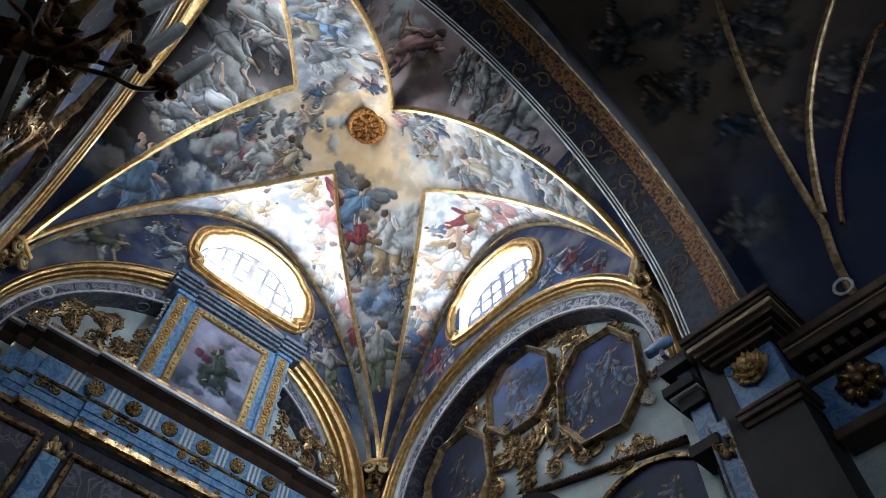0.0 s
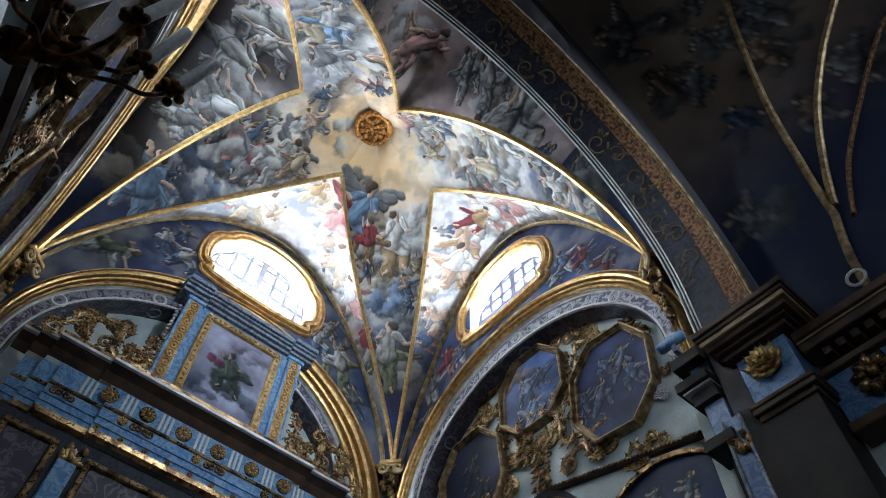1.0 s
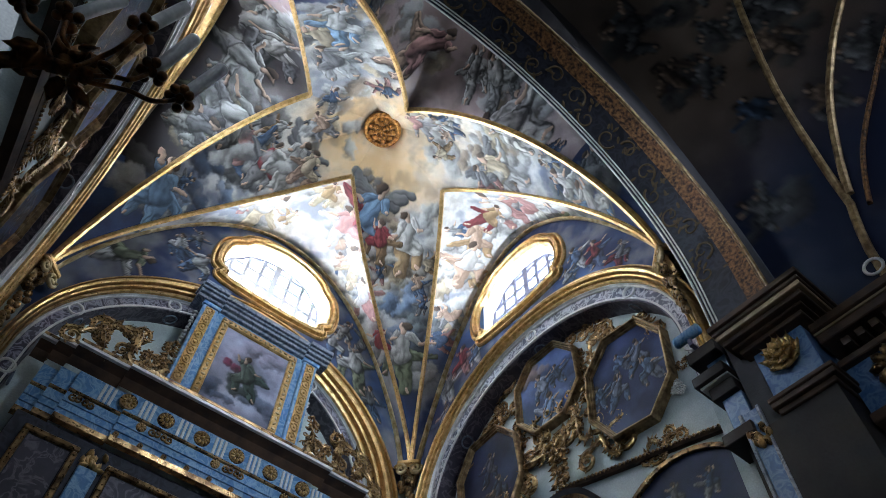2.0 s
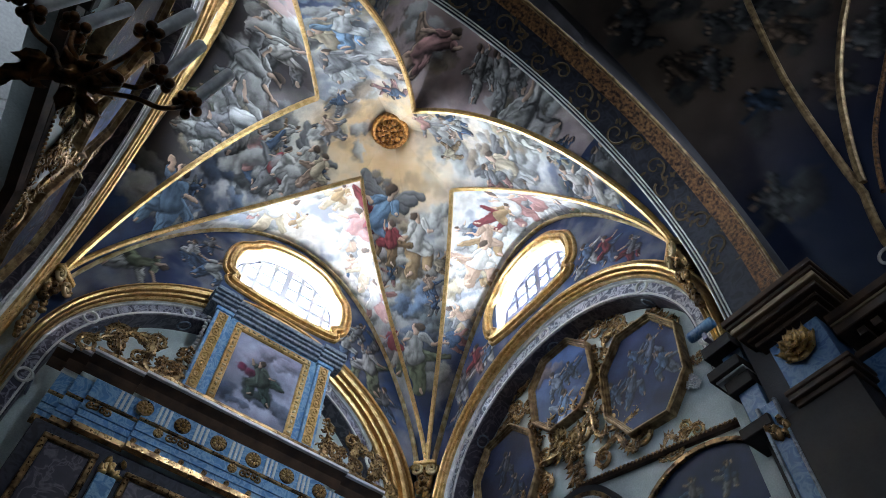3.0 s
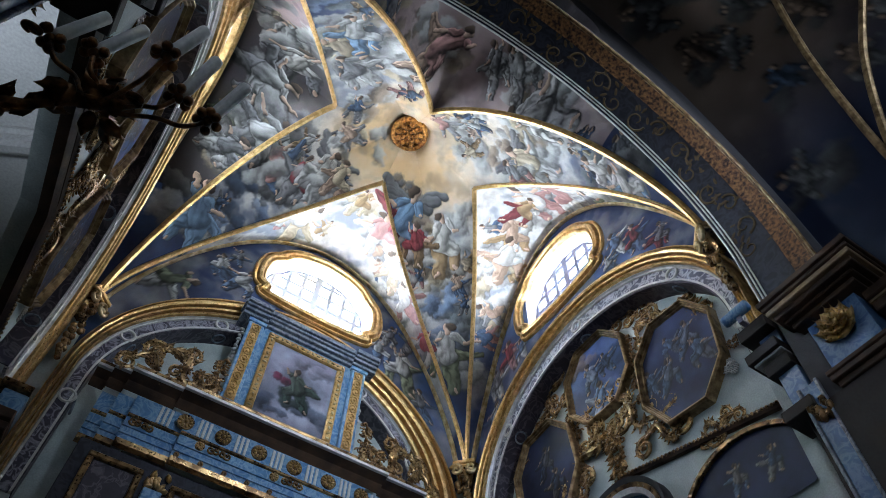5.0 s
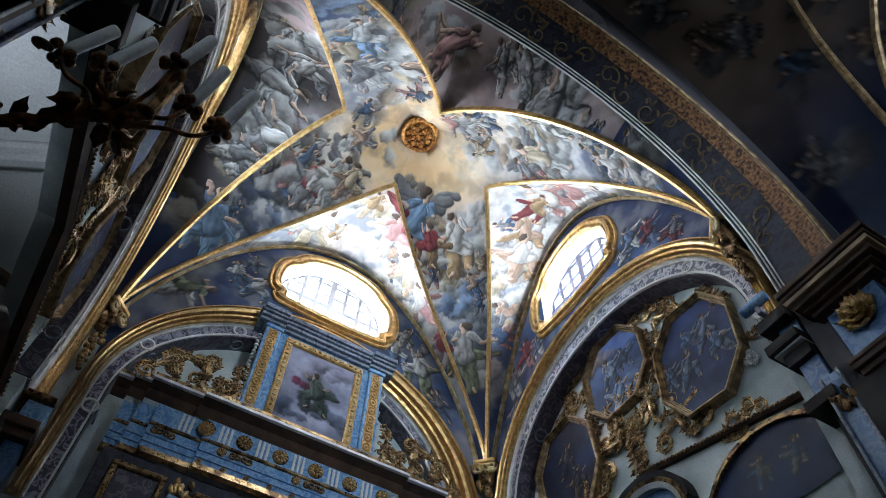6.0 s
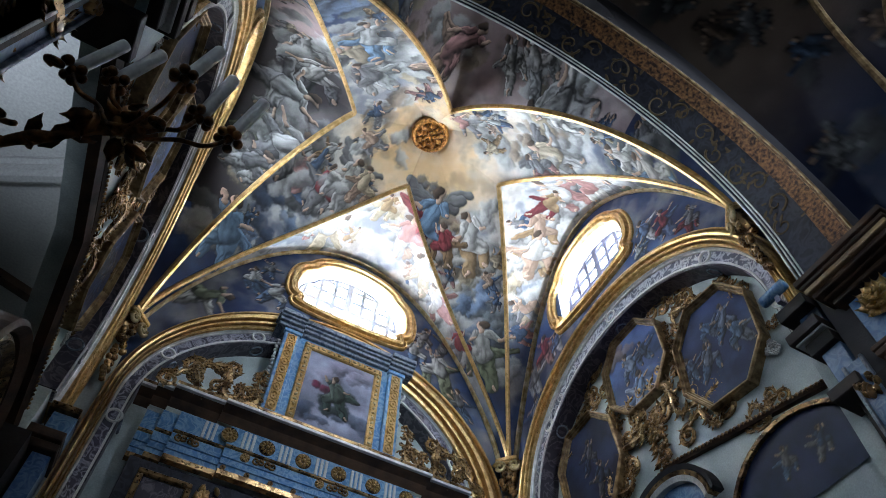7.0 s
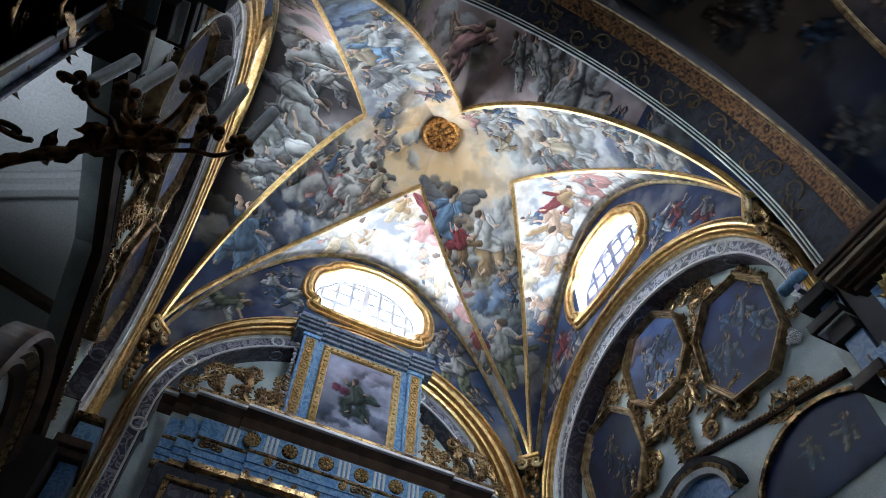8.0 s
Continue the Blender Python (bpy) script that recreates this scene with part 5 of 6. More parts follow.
# framed panels under the architrave
for a0, a1, b1 in ((-1.72, -1.2, -1.76), (-0.92, 0.92, -1.80), (1.2, 1.72, -1.76)):
    b0 = b1 - (1.1 if a1 - a0 < 1 else 2.4)
    for lo, hi in (((a0, b1 - 0.06), (a1, b1)), ((a0, b0), (a1, b0 + 0.06)), ((a0, b0 + 0.061), (a0 + 0.06, b1 - 0.061)), ((a1 - 0.06, b0 + 0.061), (a1, b1 - 0.061))):
        bm = bmesh.new()
        nbox(bm, lo[0], hi[0], lo[1], hi[1], 0.16, 0.215, 0.012)
        part("panel_frame", bm, OLDGOLD, altar, "gilt panel frame")
    bm = bmesh.new()
    nbox(bm, a0 + 0.07, a1 - 0.07, b0 + 0.07, b1 - 0.07, 0.16, 0.175, 0.0)
    part("panel", bm, PURPLE, altar, "dark painted panel")
for a in (-1.06, 1.06):
    for i in range(16):
        rng = random.Random(i)
        bm = bmesh.new()
        add_blob(bm, N.matrix(a + rng.uniform(-0.1, 0.1), -1.75 - 0.16 * rng.random(), 0.2) @ lobe(0, 0, 0, rng.uniform(0, 3), 0.05, 0.025, 0.05))
        part("capital_leaf", bm, GOLD, altar, "gilded leaf of a pilaster capital", True)
    bm = bmesh.new()
    nbox(bm, a - 0.09, a + 0.09, -4.6, -1.93, 0.16, 0.23, 0.01)
    part("pilaster", bm, BLUE, altar, "blue marble pilaster")

# the attic picture standing on the cornice
attic = thing("attic_picture", "blue and gilt attic frame with a dark painting", "framed painting")
D0, D1 = 0.02, 0.26
bm = bmesh.new()
nbox(bm, -0.80, 0.80, -0.84, 0.80, D0, D1 - 0.06)
part("body", bm, BLUE, attic, "blue marble body")
for s in (-1, 1):
    bm = bmesh.new()
    nbox(bm, s * 0.73 - 0.10, s * 0.73 + 0.10, -0.66, 0.72, D1 - 0.06, D1, 0.012)
    nbox(bm, s * 0.73 - 0.12, s * 0.73 + 0.12, -0.84, -0.66, D1 - 0.06, D1 + 0.02, 0.01)
    nbox(bm, s * 0.73 - 0.12, s * 0.73 + 0.12, 0.66, 0.72, D1 - 0.05, D1 + 0.02, 0.008)
    pil = part("pilaster", bm, BLUE, attic, "pale blue pilaster")
    bm = bmesh.new()
    nbox(bm, s * 0.73 - 0.062, s * 0.73 + 0.062, -0.62, 0.64, D1, D1 + 0.008, 0.002)
    for i in range(9):
        b = -0.55 + 0.14 * i
        add_tube(bm, [N(s * 0.73 + 0.042 * math.cos(q), b + 0.055 * math.sin(q), D1 + 0.015) for q in (6.2832 * j / 12 for j in range(13))], 0.011, 5)
        add_blob(bm, N.matrix(s * 0.73, b, D1 + 0.015) @ Matrix.Diagonal((0.018, 0.018, 0.014, 1)))
    part("ornament_strip", bm, GOLD, pil, "gilt strip of linked rings")
    bm = bmesh.new()
    rng = random.Random(11 + s)
    for i in range(22):
        add_blob(bm, N.matrix(s * (0.85 + 0.02 * rng.random()), -0.7 + 1.35 * i / 22, 0.14) @ lobe(0, 0, 0, rng.uniform(0, 3), 0.035, 0.02, 0.03))
    part("side_garland", bm, SILVER, attic, "thin carved side garland", True)
bm = bmesh.new()
for b0, b1, out, wd_ in ((0.72, 0.77, 0.02, 0.88), (0.77, 0.82, 0.06, 0.91), (0.82, 0.86, 0.09, 0.94), (0.86, 0.93, 0.12, 0.97)):
    nbox(bm, -wd_, wd_, b0 + 0.001, b1, D0, D1 + out - 0.03, 0.006)
    for s in (-1, 1):
        nbox(bm, s * 0.78 - 0.17, s * 0.78 + 0.17, b0 + 0.003, b1 + 0.002, D0, D1 + out + 0.02, 0.006)
part("cornice", bm, SLATE, attic, "slate blue stepped cornice")
for lo, hi in (((-0.54, 0.56), (0.54, 0.66)), ((-0.54, -0.70), (0.54, -0.60)), ((-0.54, -0.599), (-0.44, 0.559)), ((0.44, -0.599), (0.54, 0.559))):
    bm = bmesh.new()
    nbox(bm, lo[0], hi[0], lo[1], hi[1], D1 - 0.06, D1 - 0.01, 0.014)
    rail = part("frame_rail", bm, GOLD, attic, "carved gilt frame rail")
    horiz = hi[0] - lo[0] > hi[1] - lo[1]
    n = 15
    for i in range(n):
        t = (i + 0.5) / n
        a = lo[0] + (hi[0] - lo[0]) * t if horiz else (lo[0] + hi[0]) / 2
        b = (lo[1] + hi[1]) / 2 if horiz else lo[1] + (hi[1] - lo[1]) * t
        bm = bmesh.new()
        add_blob(bm, N.matrix(a, b, D1 - 0.008) @ lobe(0, 0, 0, (i % 3) * 0.9, 0.032, 0.018, 0.014))
        part("carved_leaf", bm, GOLDPALE, rail, smooth=True)
canvas([(-0.44, -0.60), (0.44, -0.60), (0.44, 0.56), (-0.44, 0.56)], lambda x, y: N(x, y, D1 - 0.045), 770, (0.27, 0.28, 0.37),
       ((0.04, 0.02, 0.42, np.array((0.09, 0.12, 0.10)), np.array((0.05, 0.08, 0.07))),), (0, -1, 0), attic,
       ((0.0, 0.42, 0.40, (0.42, 0.40, 0.52)), (-0.30, -0.42, 0.30, (0.10, 0.13, 0.20)), (0.28, -0.40, 0.34, (0.16, 0.19, 0.27)), (0.02, -0.22, 0.26, (0.05, 0.07, 0.07)), (-0.16, 0.06, 0.17, (0.22, 0.04, 0.09)), (0.06, 0.04, 0.18, (0.05, 0.07, 0.06))))
for a, b, size, turn, fl, key in ((-1.90, -0.66, 0.62, -14, 1, "b"), (-1.62, -0.34, 0.78, -38, 1, "b"), (-1.70, -0.56, 0.55, 14, 1, "a"), (1.90, -0.66, 0.62, 194, -1, "b"), (1.62, -0.34, 0.78, 218, -1, "b"), (1.70, -0.56, 0.55, 166, -1, "a")):
    put(key, N, a, b, 0.36, size, turn, abs(fl), fl)
for a in (-1.0, 1.0):
    put("q", N, a * 1.05, -0.60, 0.36, 0.36)
    put("s", N, a * 0.93, -0.42, 0.30, 0.5, 0, 1 if a > 0 else -1)
for f in (-1, 1):
    for key, a, b, size, turn in (("s", 1.72, -1.25, 0.5, 20), ("s", 1.66, -1.62, 0.55, -8), ("a", 1.58, -1.9, 0.5, 100), ("s", 1.74, -2.15, 0.5, 10)):
        put(key, N, a * f, b, EB + 0.01, size, turn * f, f)
for key, ob in models.items():
    if key not in used:
        put(key, N, 1.7, -3.0, BACK + 0.01, 0.4)

# ================= piers and cornices =================


def stepped(bm, x0, x1, y0, y1, steps, sx, north=1, south=1):
    """Courses round a block that stand out by some amount towards the chapel (x) and along y. steps: (z0, z1, out). The western block sits higher."""
    up = 0.0 if sx > 0 else 0.30
    for z0, z1, o in steps:
        lo, hi = (x0 - o, x1) if sx > 0 else (x0, x1 + o)
        add_box(bm, (lo, y0 - o * south, H + z0 + 0.001 + up), (hi, y1 + o * north, H + z1 + up), bevel=0.006)


for sx in (1, -1):
    x0, x1 = (2.36, 2.74) if sx > 0 else (-3.10, -2.80)
    root = thing("arch_pier", "dark wood and blue marble pier under the transverse arch", "pier", "arch piers")
    bm = bmesh.new()
    add_box(bm, (x0, -2.96, 0), (x1, -2.40, H - 2.52 + (0 if sx > 0 else 0.30)))
    part("shaft", bm, SHADEWOOD, root, "dark wooden shaft coloured near-black as if in shade")
    for course in ((-1.69, -1.63, 0.24), (-1.73, -1.69, 0.22), (-1.83, -1.78, 0.17), (-1.86, -1.83, 0.12), (-1.91, -1.865, 0.08)):
        bm = bmesh.new()
        stepped(bm, x0, x1, -2.96, -2.54, (course,), sx, 0.67)
        part("cornice_course", bm, WOOD, root, "dark walnut cornice")
    bm = bmesh.new()
    stepped(bm, x0, x1, -2.96, -2.54, ((-1.78, -1.73, 0.205),), sx, 0.67)
    part("cornice_fillet", bm, material("worn_gilt_fillet", (0.40, 0.27, 0.16), 0.5, 0.3), root, "worn gilt fillet")
    bm = bmesh.new()
    stepped(bm, x0, x1, -2.96, -2.54, ((-2.36, -1.91, 0.0),), sx, 0.67)
    fr = part("frieze", bm, DEEPBLUE, root, "deep blue frieze block")
    for course in ((-2.42, -2.38, 0.06), (-2.47, -2.42, 0.05), (-2.52, -2.47, 0.02)):
        bm = bmesh.new()
        stepped(bm, x0, x1, -2.96, -2.54, (course,), sx, 0.67)
        part("moulding_course", bm, WOOD, root, "dark walnut moulding")
    bm = bmesh.new()
    stepped(bm, x0, x1, -2.96, -2.54, ((-2.38, -2.36, 0.03),), sx, 0.67)
    part("frieze_fillet", bm, OLDGOLD, root, "worn gilt fillet")
    for k in range(13):
        bm = bmesh.new()
        y = -3.02 + 0.04 * k
        add_blob(bm, Matrix.Translation((x0 - 0.06 if sx > 0 else x1 + 0.06, y, H - 1.885 + (0 if sx > 0 else 0.30))) @ Matrix.Diagonal((0.016, 0.016, 0.02, 1)))
        part("bead", bm, OLDGOLD, root)
    xf = x0 if sx > 0 else x1
    m0 = Matrix.Translation((xf, -2.75, H - 2.08 + (0 if sx > 0 else 0.30))) @ Matrix.Rotation(radians(-90 if sx > 0 else 90), 4, "Y")
    rng = random.Random(21)
    for cnt, rr, zz, l, wd_, off in ((8, 0.05, 0.02, 0.12, 0.26, 0.0), (7, 0.035, 0.05, 0.09, 0.20, 0.4), (5, 0.015, 0.08, 0.06, 0.15, 0.2)):
        for i in range(cnt):
            q = 2 * math.pi * i / cnt + off
            bm = bmesh.new()
            add_leaf(bm, m0 @ lobe(rr * math.cos(q), rr * math.sin(q), zz, q, l, wd_, 0.14), rng)
            part("petal", bm, GOLD, fr, "carved gilt petal", True)
    # pilaster with a leafy capital on the chapel side of the pier
    bm = bmesh.new()
    add_box(bm, ((x0 + 0.02) if sx > 0 else x0 + 0.1, -2.395, 0.5), ((x1 - 0.1) if sx > 0 else x1 - 0.02, -2.25, H - 2.30), bevel=0.01)
    sp = part("side_pilaster", bm, DEEPBLUE, root, "deep blue side pilaster")
    for y0, y1 in ((-2.41, -2.385), (-2.26, -2.235)):
        bm = bmesh.new()
        add_box(bm, (xf - sx * 0.005, y0, 0.6), (xf + sx * 0.03, y1, H - 2.31), bevel=0.004)
        part("edge_strip", bm, SLATE, sp, "grey marble edge")
    for i in range(12):
        bm = bmesh.new()
        add_blob(bm, Matrix.Translation((xf + sx * 0.01, -2.40 + 0.14 * rng.random(), H - 2.62 + 0.16 * rng.random())) @ Matrix.Diagonal((0.04, 0.03, 0.05, 1)))
        part("capital_leaf", bm, OLDGOLD, root, "small gilt capital leaf", True)
    # nave cornice with dentils
    root = thing("nave_cornice", "dark walnut nave cornice with dentils", "cornice", "nave cornices")
    bm = bmesh.new()
    wx0, wx1 = (2.62, 2.76) if sx > 0 else (-2.76, -2.62)
    for z0, z1, o in ((-1.98, -1.90, 0.20), (-2.08, -2.0, 0.16), (-2.26, -2.20, 0.06), (-2.80, -2.72, 0.1)):
        add_box(bm, ((wx0 - o) if sx > 0 else wx0, -7.5, H + z0), (wx1 if sx > 0 else wx1 + o, -2.98, H + z1), bevel=0.008)
    part("moulding", bm, WOOD, root)
    bm = bmesh.new()
    add_box(bm, ((wx0 - 0.17) if sx > 0 else wx0, -7.5, H - 2.0), (wx1 if sx > 0 else wx1 + 0.17, -2.98, H - 1.98))
    part("fillet", bm, material("worn_gilt_line", (0.36, 0.25, 0.15), 0.5, 0.3), root, "worn gilt fillet")
    for k in range(34):
        bm = bmesh.new()
        y = -3.1 - 0.11 * k
        add_box(bm, ((wx0 - 0.1) if sx > 0 else wx0, y - 0.06, H - 2.15), (wx1 if sx > 0 else wx1 + 0.1, y, H - 2.085))
        part("dentil", bm, WOOD, root)
    bm = bmesh.new()
    add_box(bm, (wx0, -7.5, H - 2.72), (wx1, -2.98, H - 2.26))
    fz = part("frieze", bm, DEEPBLUE, root, "deep blue frieze")
    for y in (-3.30, -4.6, -5.8):
        bm = bmesh.new()
        m0 = Matrix.Translation((wx0 if sx > 0 else wx1, y, H - 2.45)) @ Matrix.Rotation(radians(-90 if sx > 0 else 90), 4, "Y")
        for i in range(9):
            q = 2 * math.pi * i / 9
            add_blob(bm, m0 @ lobe(0.11 * math.cos(q), 0.11 * math.sin(q), 0.05, q, 0.07, 0.045, 0.05))
        add_blob(bm, m0 @ lobe(0, 0, 0.08, 0, 0.05, 0.05, 0.05))
        part("rosette", bm, OLDGOLD, fz, "carved gilt rosette", True)

# corner piers of the chapel under the arch feet
for sx in (1, -1):
    root = thing("corner_pier", "blue marble corner pier with walnut cornice and gilt block", "pier", "corner piers")
    ax0, ax1 = sorted((sx * (2.40 if sx < 0 else 2.02), sx * 2.62))
    for nm, z0, z1, o, mat, lb in (("gilt_block", -1.60, -1.52, 0.05, OLDGOLD, "gilt block"), ("block", -1.86, -1.60, 0.0, BLUE, "blue marble block"), ("cornice", -1.96, -1.86, 0.12, WOOD, "dark walnut cornice"),
                                   ("lower_cornice", -2.04, -1.96, 0.07, WOOD, "dark walnut moulding"), ("shaft", -H, -2.04, -0.04, DEEPBLUE, "dark marble shaft")):
        bm = bmesh.new()
        if nm == "shaft":
            add_box(bm, (ax0 + 0.03, 2.02, 0), (ax1 - 0.03, 2.34, H + z1))
        else:
            add_box(bm, (ax0 - o, 2.0 - o, H + z0 + 0.001), (ax1 + (0 if sx > 0 else 0), 2.34, H + z1), bevel=0.008)
        part(nm, bm, mat, root, lb)

for sx in (1, -1):
    root = thing("corner_pier", "dark blue marble corner pier with stacked walnut cornices", "pier", "corner piers")
    for nm, z0, z1, o, mat, lb in (("cornice", -1.64, -1.52, 0.10, SHADEWOOD, "dark walnut cornice coloured near-black as if in shade"), ("block", -1.80, -1.64, 0.0, DEEPBLUE, "dark blue block"), ("cornice", -1.90, -1.80, 0.12, SHADEWOOD, "dark walnut cornice coloured near-black as if in shade"),
                                   ("fillet", -1.925, -1.90, 0.09, SILVER, "silvery fillet"), ("cornice", -2.05, -1.925, 0.05, SHADEWOOD, "dark walnut cornice coloured near-black as if in shade"), ("frieze", -2.40, -2.05, 0.0, DEEPBLUE, "deep blue frieze"),
                                   ("cornice", -2.50, -2.40, 0.08, SHADEWOOD, "dark walnut cornice coloured near-black as if in shade"), ("shaft", -H + 0.001, -2.50, -0.03, SHADEWOOD, "dark wooden shaft coloured near-black as if in shade")):
        bm = bmesh.new()
        if sx < 0 and nm in ("shaft", "frieze"):
            bm.free()
            continue
        add_box(bm, ((2.42 - o) if sx > 0 else -2.90, -2.318, H + z0 + 0.001), (2.628 if sx > 0 else -2.68 + o, -2.14 + o, H + z1), bevel=0.006)
        part(nm, bm, mat, root, lb)

# gilded scrolls painted on the soffit of the transverse arch, and its beads
for k in range(13):
    ang = radians(8 + 164 * k / 12)
    q = SOUTH(RA * math.cos(ang), SPRING + RA * math.sin(ang), -0.20)
    rad = (SOUTH.axes()[0] * math.cos(ang) + Vector((0, 0, math.sin(ang))))
    tan = SOUTH.axes()[0] * -math.sin(ang) + Vector((0, 0, math.cos(ang)))
    root = thing("soffit_scroll", "flat gilt painted scroll on a dark blue soffit", "painted ornament", "gilt soffit scrolls")
    m = Matrix((tan, rad.cross(tan), -rad)).transposed().to_4x4()
    m.translation = q - rad * 0.024
    bm = bmesh.new()
    f = 1 if k % 2 else -1
    for cx, cy, r, st in ((-0.12, 0.03 * f, 0.12, 0), (0.13, -0.05 * f, 0.10, 3)):
        add_tube(bm, [m @ Vector((x, y, 0.003)) for x, y, z in spiral(cx, cy, r, st, 1.1, f, 20)], 0.012, 5, [1.2 - 0.6 * i / 20 for i in range(21)])
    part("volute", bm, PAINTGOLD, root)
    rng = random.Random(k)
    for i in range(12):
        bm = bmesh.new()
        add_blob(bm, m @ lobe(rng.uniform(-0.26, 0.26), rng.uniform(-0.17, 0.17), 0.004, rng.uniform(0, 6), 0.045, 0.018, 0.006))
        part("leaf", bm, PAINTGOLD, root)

# ribs of the nave vault


def nave_rib(pts, r, mat, label):
    bm = bmesh.new()
    add_sweep(bm, frames_along(pts, Vector((1, 0, 0.5))), [(-r, 0.03), (-r, -0.03), (-r * 0.4, -0.05), (r * 0.4, -0.05), (r, -0.03), (r, 0.03)])
    tagged(finish("nave_rib", bm, mat), label, "vault rib", "nave vault ribs", "structure")


def on_nave(x, y, lower=0.0):
    t = math.acos(max(-1, min(1, x / 2.75)))
    return Vector((x, y, H - 2.0 + 5.3 * math.sin(t) ** 0.9 - lower))


def glide(keys, n=24):
    """Points on the nave vault along keyed (x, y)."""
    out = []
    for i in range(n + 1):
        f = i / n * (len(keys) - 1)
        k = min(int(f), len(keys) - 2)
        u = f - k
        out.append(on_nave(keys[k][0] * (1 - u) + keys[k + 1][0] * u, keys[k][1] * (1 - u) + keys[k + 1][1] * u))
    return out


for sx in (1, -1):
    nave_rib(glide([(sx * x, y) for x, y in ((2.748, -3.58), (2.70, -3.75), (2.59, -3.84), (2.37, -3.99), (2.08, -4.21), (1.74, -4.45), (0.9, -4.95))]), 0.034, FRAMEGOLD, "worn gilt rib on the dark nave vault")
    nave_rib(glide([(sx * x, y) for x, y in ((2.69, -3.80), (2.62, -3.99), (2.50, -4.29), (2.36, -4.69), (2.21, -5.16))]), 0.034, FRAMEGOLD, "worn gilt rib on the dark nave vault")
    nave_rib(glide([(sx * x, y) for x, y in ((2.71, -3.86), (2.65, -4.12), (2.57, -4.53), (2.43, -5.16), (2.4, -5.6))]), 0.02, BROWN, "thin brown rib on the dark nave vault")

ring = thing("wall_ring", "pale blue ring painted on the dark nave vault", "ring", at=pose(2.69, -3.57, 6.03, 0, 84, 0))
bm = bmesh.new()
add_sweep(bm, frames_along([(0.07 * math.cos(q), 0.07 * math.sin(q), 0) for q in (2 * math.pi * i / 28 for i in range(28))], Vector((0, 0, 1)), True), round_profile(0.014, 6), closed=True)
part("hoop", bm, SILVER, ring, smooth=True)

# ================= chandelier =================
ch = thing("chandelier", "dark gilt iron chandelier with white candle sleeves", "chandelier")
HUB = Vector((-2.112, -2.785, 3.35))
TIPS5 = ((-2.227, -2.883), (-2.121, -2.908), (-1.972, -3.004), (-1.908, -2.941), (-1.80, -2.913))
CUPS5 = ((-2.296, -2.822), (-2.182, -2.849), (-2.011, -2.951), (-1.94, -2.855), (-1.843, -2.835))
rng = random.Random(9)
for (tx, ty), (cx, cy) in zip(TIPS5, CUPS5):
    cup, tip = Vector((cx, cy, 3.45)), Vector((tx, ty, 3.62))
    mid = (HUB + cup) / 2 + Vector((0.03, 0.02, -0.07))
    pts = []
    for i in range(17):
        t = i / 16
        pts.append(HUB * (1 - t) ** 2 + mid * (2 * t * (1 - t)) + cup * t * t + Vector((0, 0, -0.02 * math.sin(3 * math.pi * t))))
    bm = bmesh.new()
    add_tube(bm, pts, 0.0075, 7)
    arm = part("arm", bm, IRON, ch, smooth=True)
    bm = bmesh.new()
    for i in range(6):                                      # leafy cup
        q = 2 * math.pi * i / 6 + rng.random()
        add_blob(bm, Matrix.Translation(cup + Vector((0.030 * math.cos(q), 0.030 * math.sin(q), 0.004 * math.sin(3 * q)))) @ Matrix.Diagonal((0.016, 0.016, 0.014, 1)), 2)
    add_blob(bm, Matrix.Translation(cup) @ Matrix.Diagonal((0.018, 0.018, 0.022, 1)))
    part("flower_cup", bm, IRON, arm, "dark gilt flower cup", True)
    bm = bmesh.new()
    ax = (tip - cup).normalized()
    add_tube(bm, [cup + ax * 0.01, cup + ax * 0.03, tip - ax * 0.012, tip - ax * 0.003, tip], 0.020, 16, [1, 1, 1, 0.9, 0.55])
    part("candle_sleeve", bm, CANDLE, ch, "white candle sleeve", True)
for i in range(26):
    q, d = rng.uniform(0, 6.28), rng.uniform(0.0, 0.075)
    bm = bmesh.new()
    add_leaf(bm, Matrix.Translation(HUB + Vector((d * math.cos(q) * 1.4, d * math.sin(q), rng.uniform(-0.05, 0.08)))) @ Matrix.Rotation(rng.uniform(0, 6), 4, "Z") @ Matrix.Rotation(rng.uniform(-1, 1), 4, "Y") @ Matrix.Diagonal((0.075, 0.07, 0.05, 1)), rng)
    part("leaf", bm, IRON, ch, smooth=True)
bm = bmesh.new()
add_blob(bm, Matrix.Translation(HUB) @ Matrix.Diagonal((0.038, 0.038, 0.036, 1)))
part("hub", bm, IRON, ch, "gilt iron hub", True)
bm = bmesh.new()
BODY = Vector((-2.95, -2.35, 3.02))
pts = [HUB.lerp(BODY, i / 20) + Vector((0, 0, -0.05 * math.sin(math.pi * i / 20) + 0.012 * math.sin(i * 1.7))) for i in range(21)]
add_tube(bm, pts, 0.022, 8, [0.8 + 0.25 * math.sin(i * 1.9) for i in range(21)])
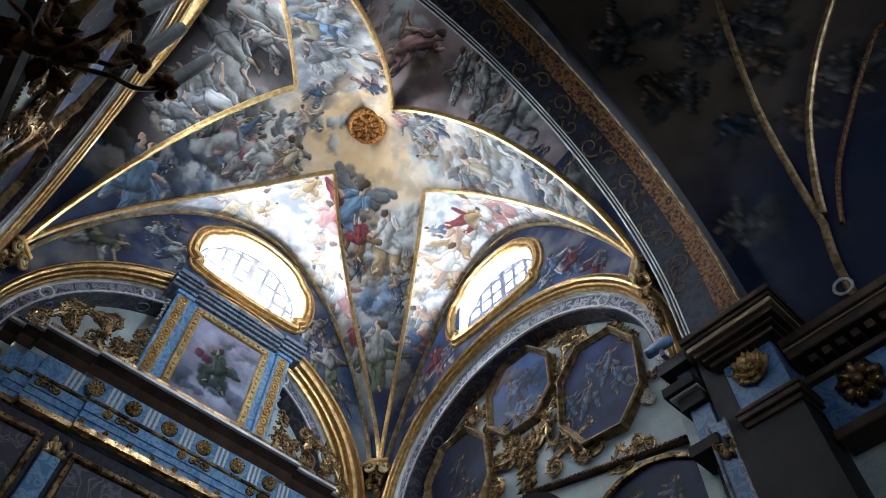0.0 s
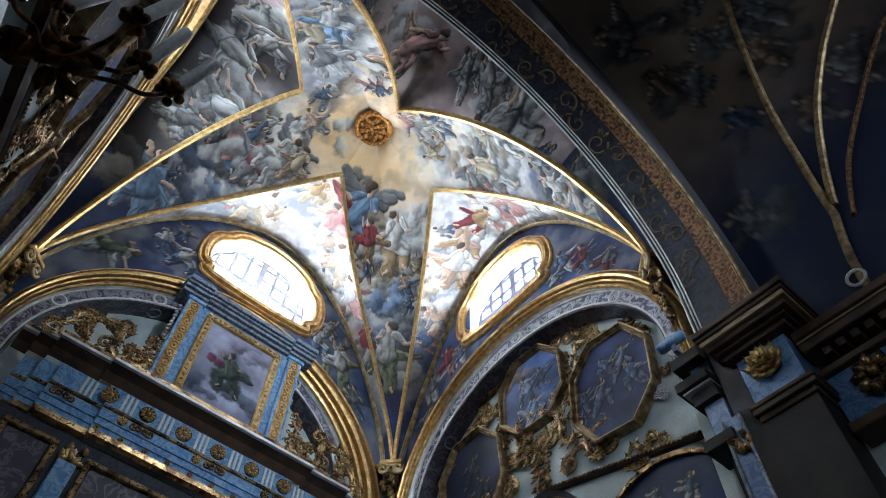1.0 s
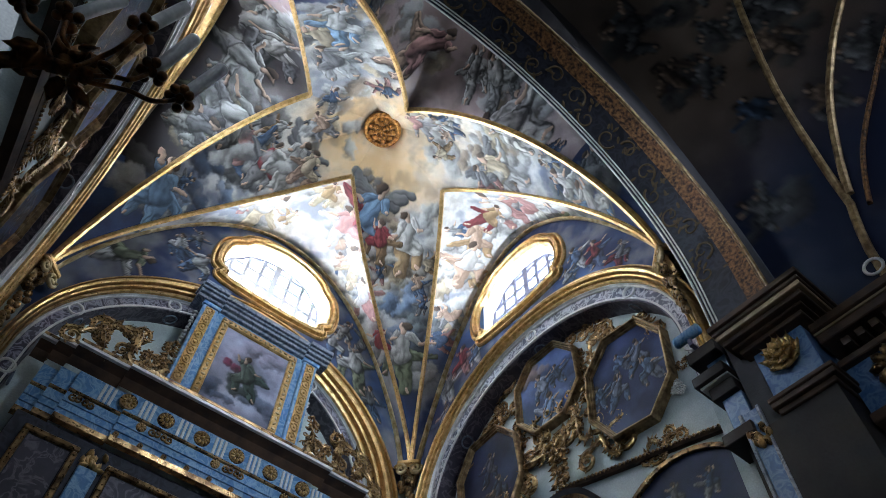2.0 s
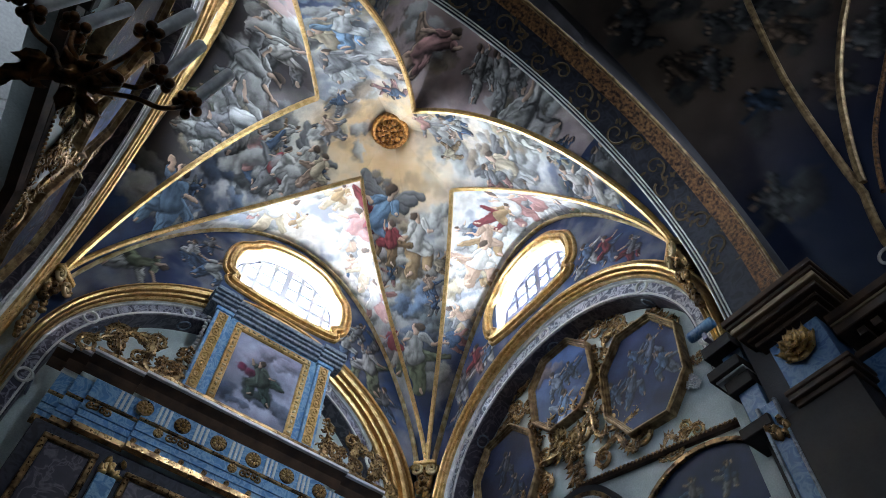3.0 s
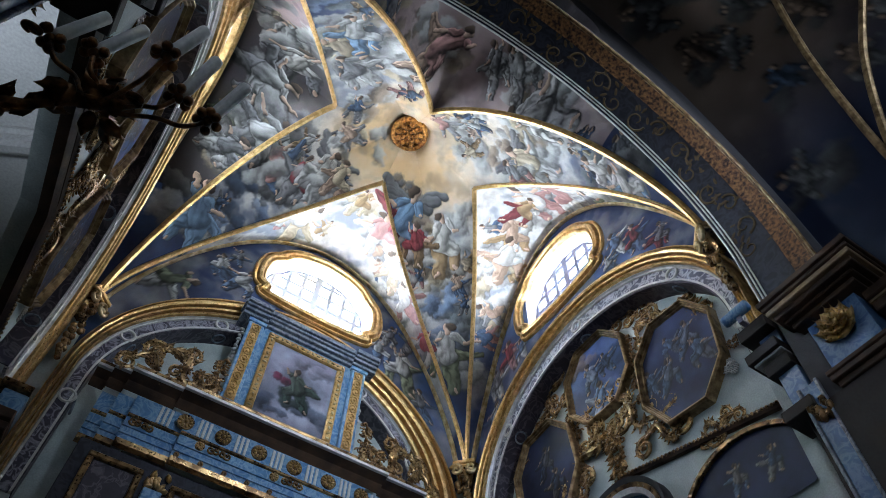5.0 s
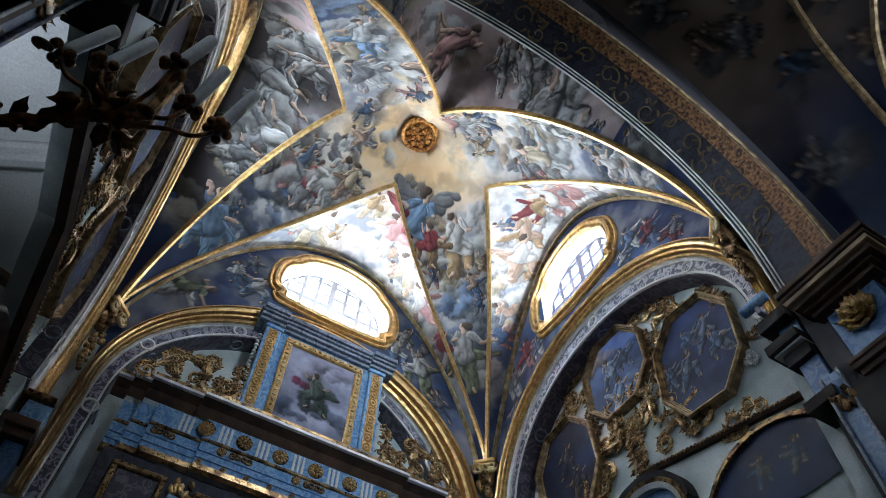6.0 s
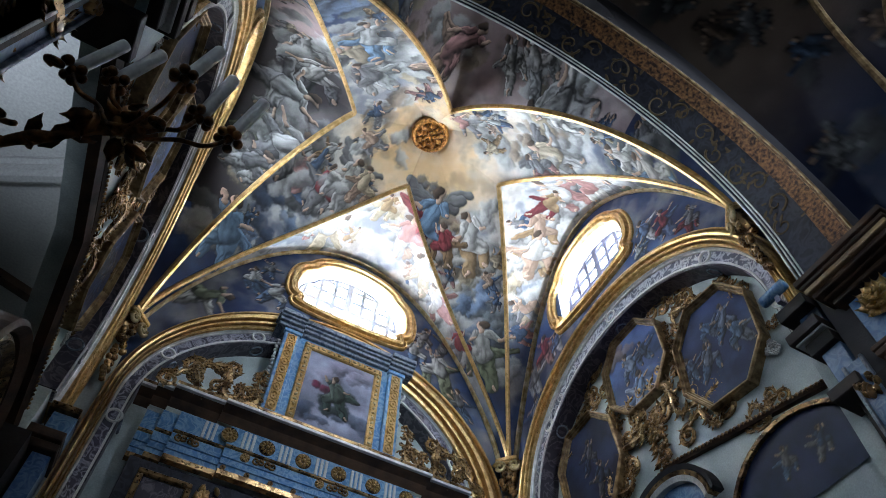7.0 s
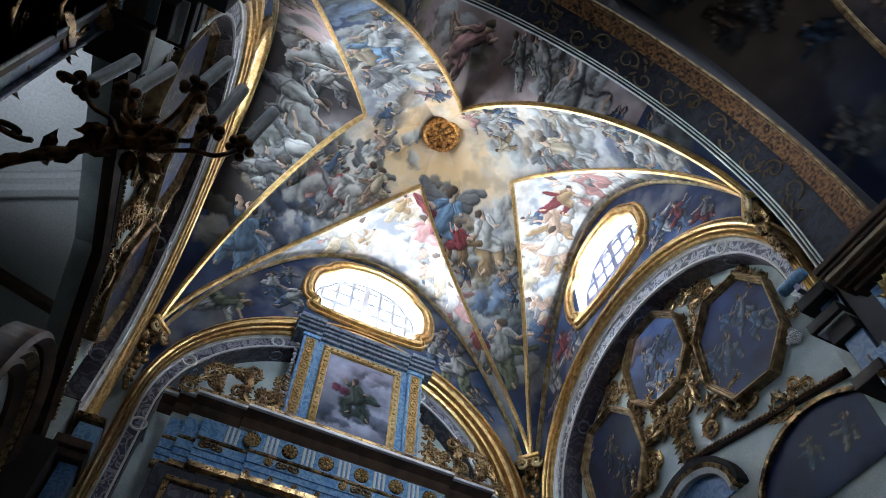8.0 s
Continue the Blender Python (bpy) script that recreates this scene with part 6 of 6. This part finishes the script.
for i in range(30):
    c = pts[rng.randrange(21)]
    add_leaf(bm, Matrix.Translation(c + Vector((rng.uniform(-0.015, 0.015), rng.uniform(-0.015, 0.015), rng.uniform(-0.015, 0.02)))) @ Matrix.Rotation(rng.uniform(0, 6), 4, "Z") @ Matrix.Rotation(rng.uniform(-1, 1), 4, "Y") @ Matrix.Diagonal((0.07, 0.06, 0.05, 1)), rng)
part("main_branch", bm, IRON, ch, "heavy leafy main branch", True)
for cx, cy, cz, r, st in ((-2.40, -2.70, 3.29, 0.055, 0.5), (-2.33, -2.84, 3.42, 0.03, 2.0), (-2.02, -2.84, 3.36, 0.03, 1.0)):
    bm = bmesh.new()
    add_tube(bm, [(cx + x, cy + y * 0.7, cz + y * 0.5) for x, y, z in spiral(0, 0, r, st, 1.2, 1, 20)], 0.009, 7)
    part("curl", bm, IRON, ch, smooth=True)
bm = bmesh.new()
prof = ((0.02, 0.5), (0.03, 0.3), (0.07, 0.22), (0.035, 0.12), (0.09, 0.0), (0.10, -0.08), (0.04, -0.16), (0.02, -0.25))
add_sweep(bm, [(BODY + Vector((0, 0, z)), Vector((1, 0, 0)), Vector((0, 1, 0))) for r, z in prof], round_profile(1.0, 14), scales=[r for r, z in prof])
part("baluster", bm, IRON, ch, "turned gilt baluster", True)
bm = bmesh.new()
add_tube(bm, [BODY + Vector((0, 0, 0.45 + 0.25 * i)) for i in range(14)], 0.008, 6)
part("hanging_rod", bm, IRON, ch)
# bare roller lamp beside the eastern arch foot
lampb = thing("spot_lamp", "small blue-grey cylindrical spot lamp on the cornice", "spot lamp", at=pose(2.26, -2.16, H - 1.40))
bm = bmesh.new()
add_sweep(bm, [(Vector((0, y, 0)), Vector((1, 0, 0)), Vector((0, 0, 1))) for y in (-0.12, -0.11, 0.12, 0.14)], round_profile(0.05, 14), scales=[0.8, 1, 1, 0.85])
part("housing", bm, BLUE, lampb, smooth=True)
bm = bmesh.new()
add_box(bm, (-0.012, -0.02, -0.125), (0.10, 0.02, -0.10))
add_box(bm, (-0.01, -0.02, -0.10), (0.01, 0.02, -0.045))
part("bracket", bm, LEAD, lampb)
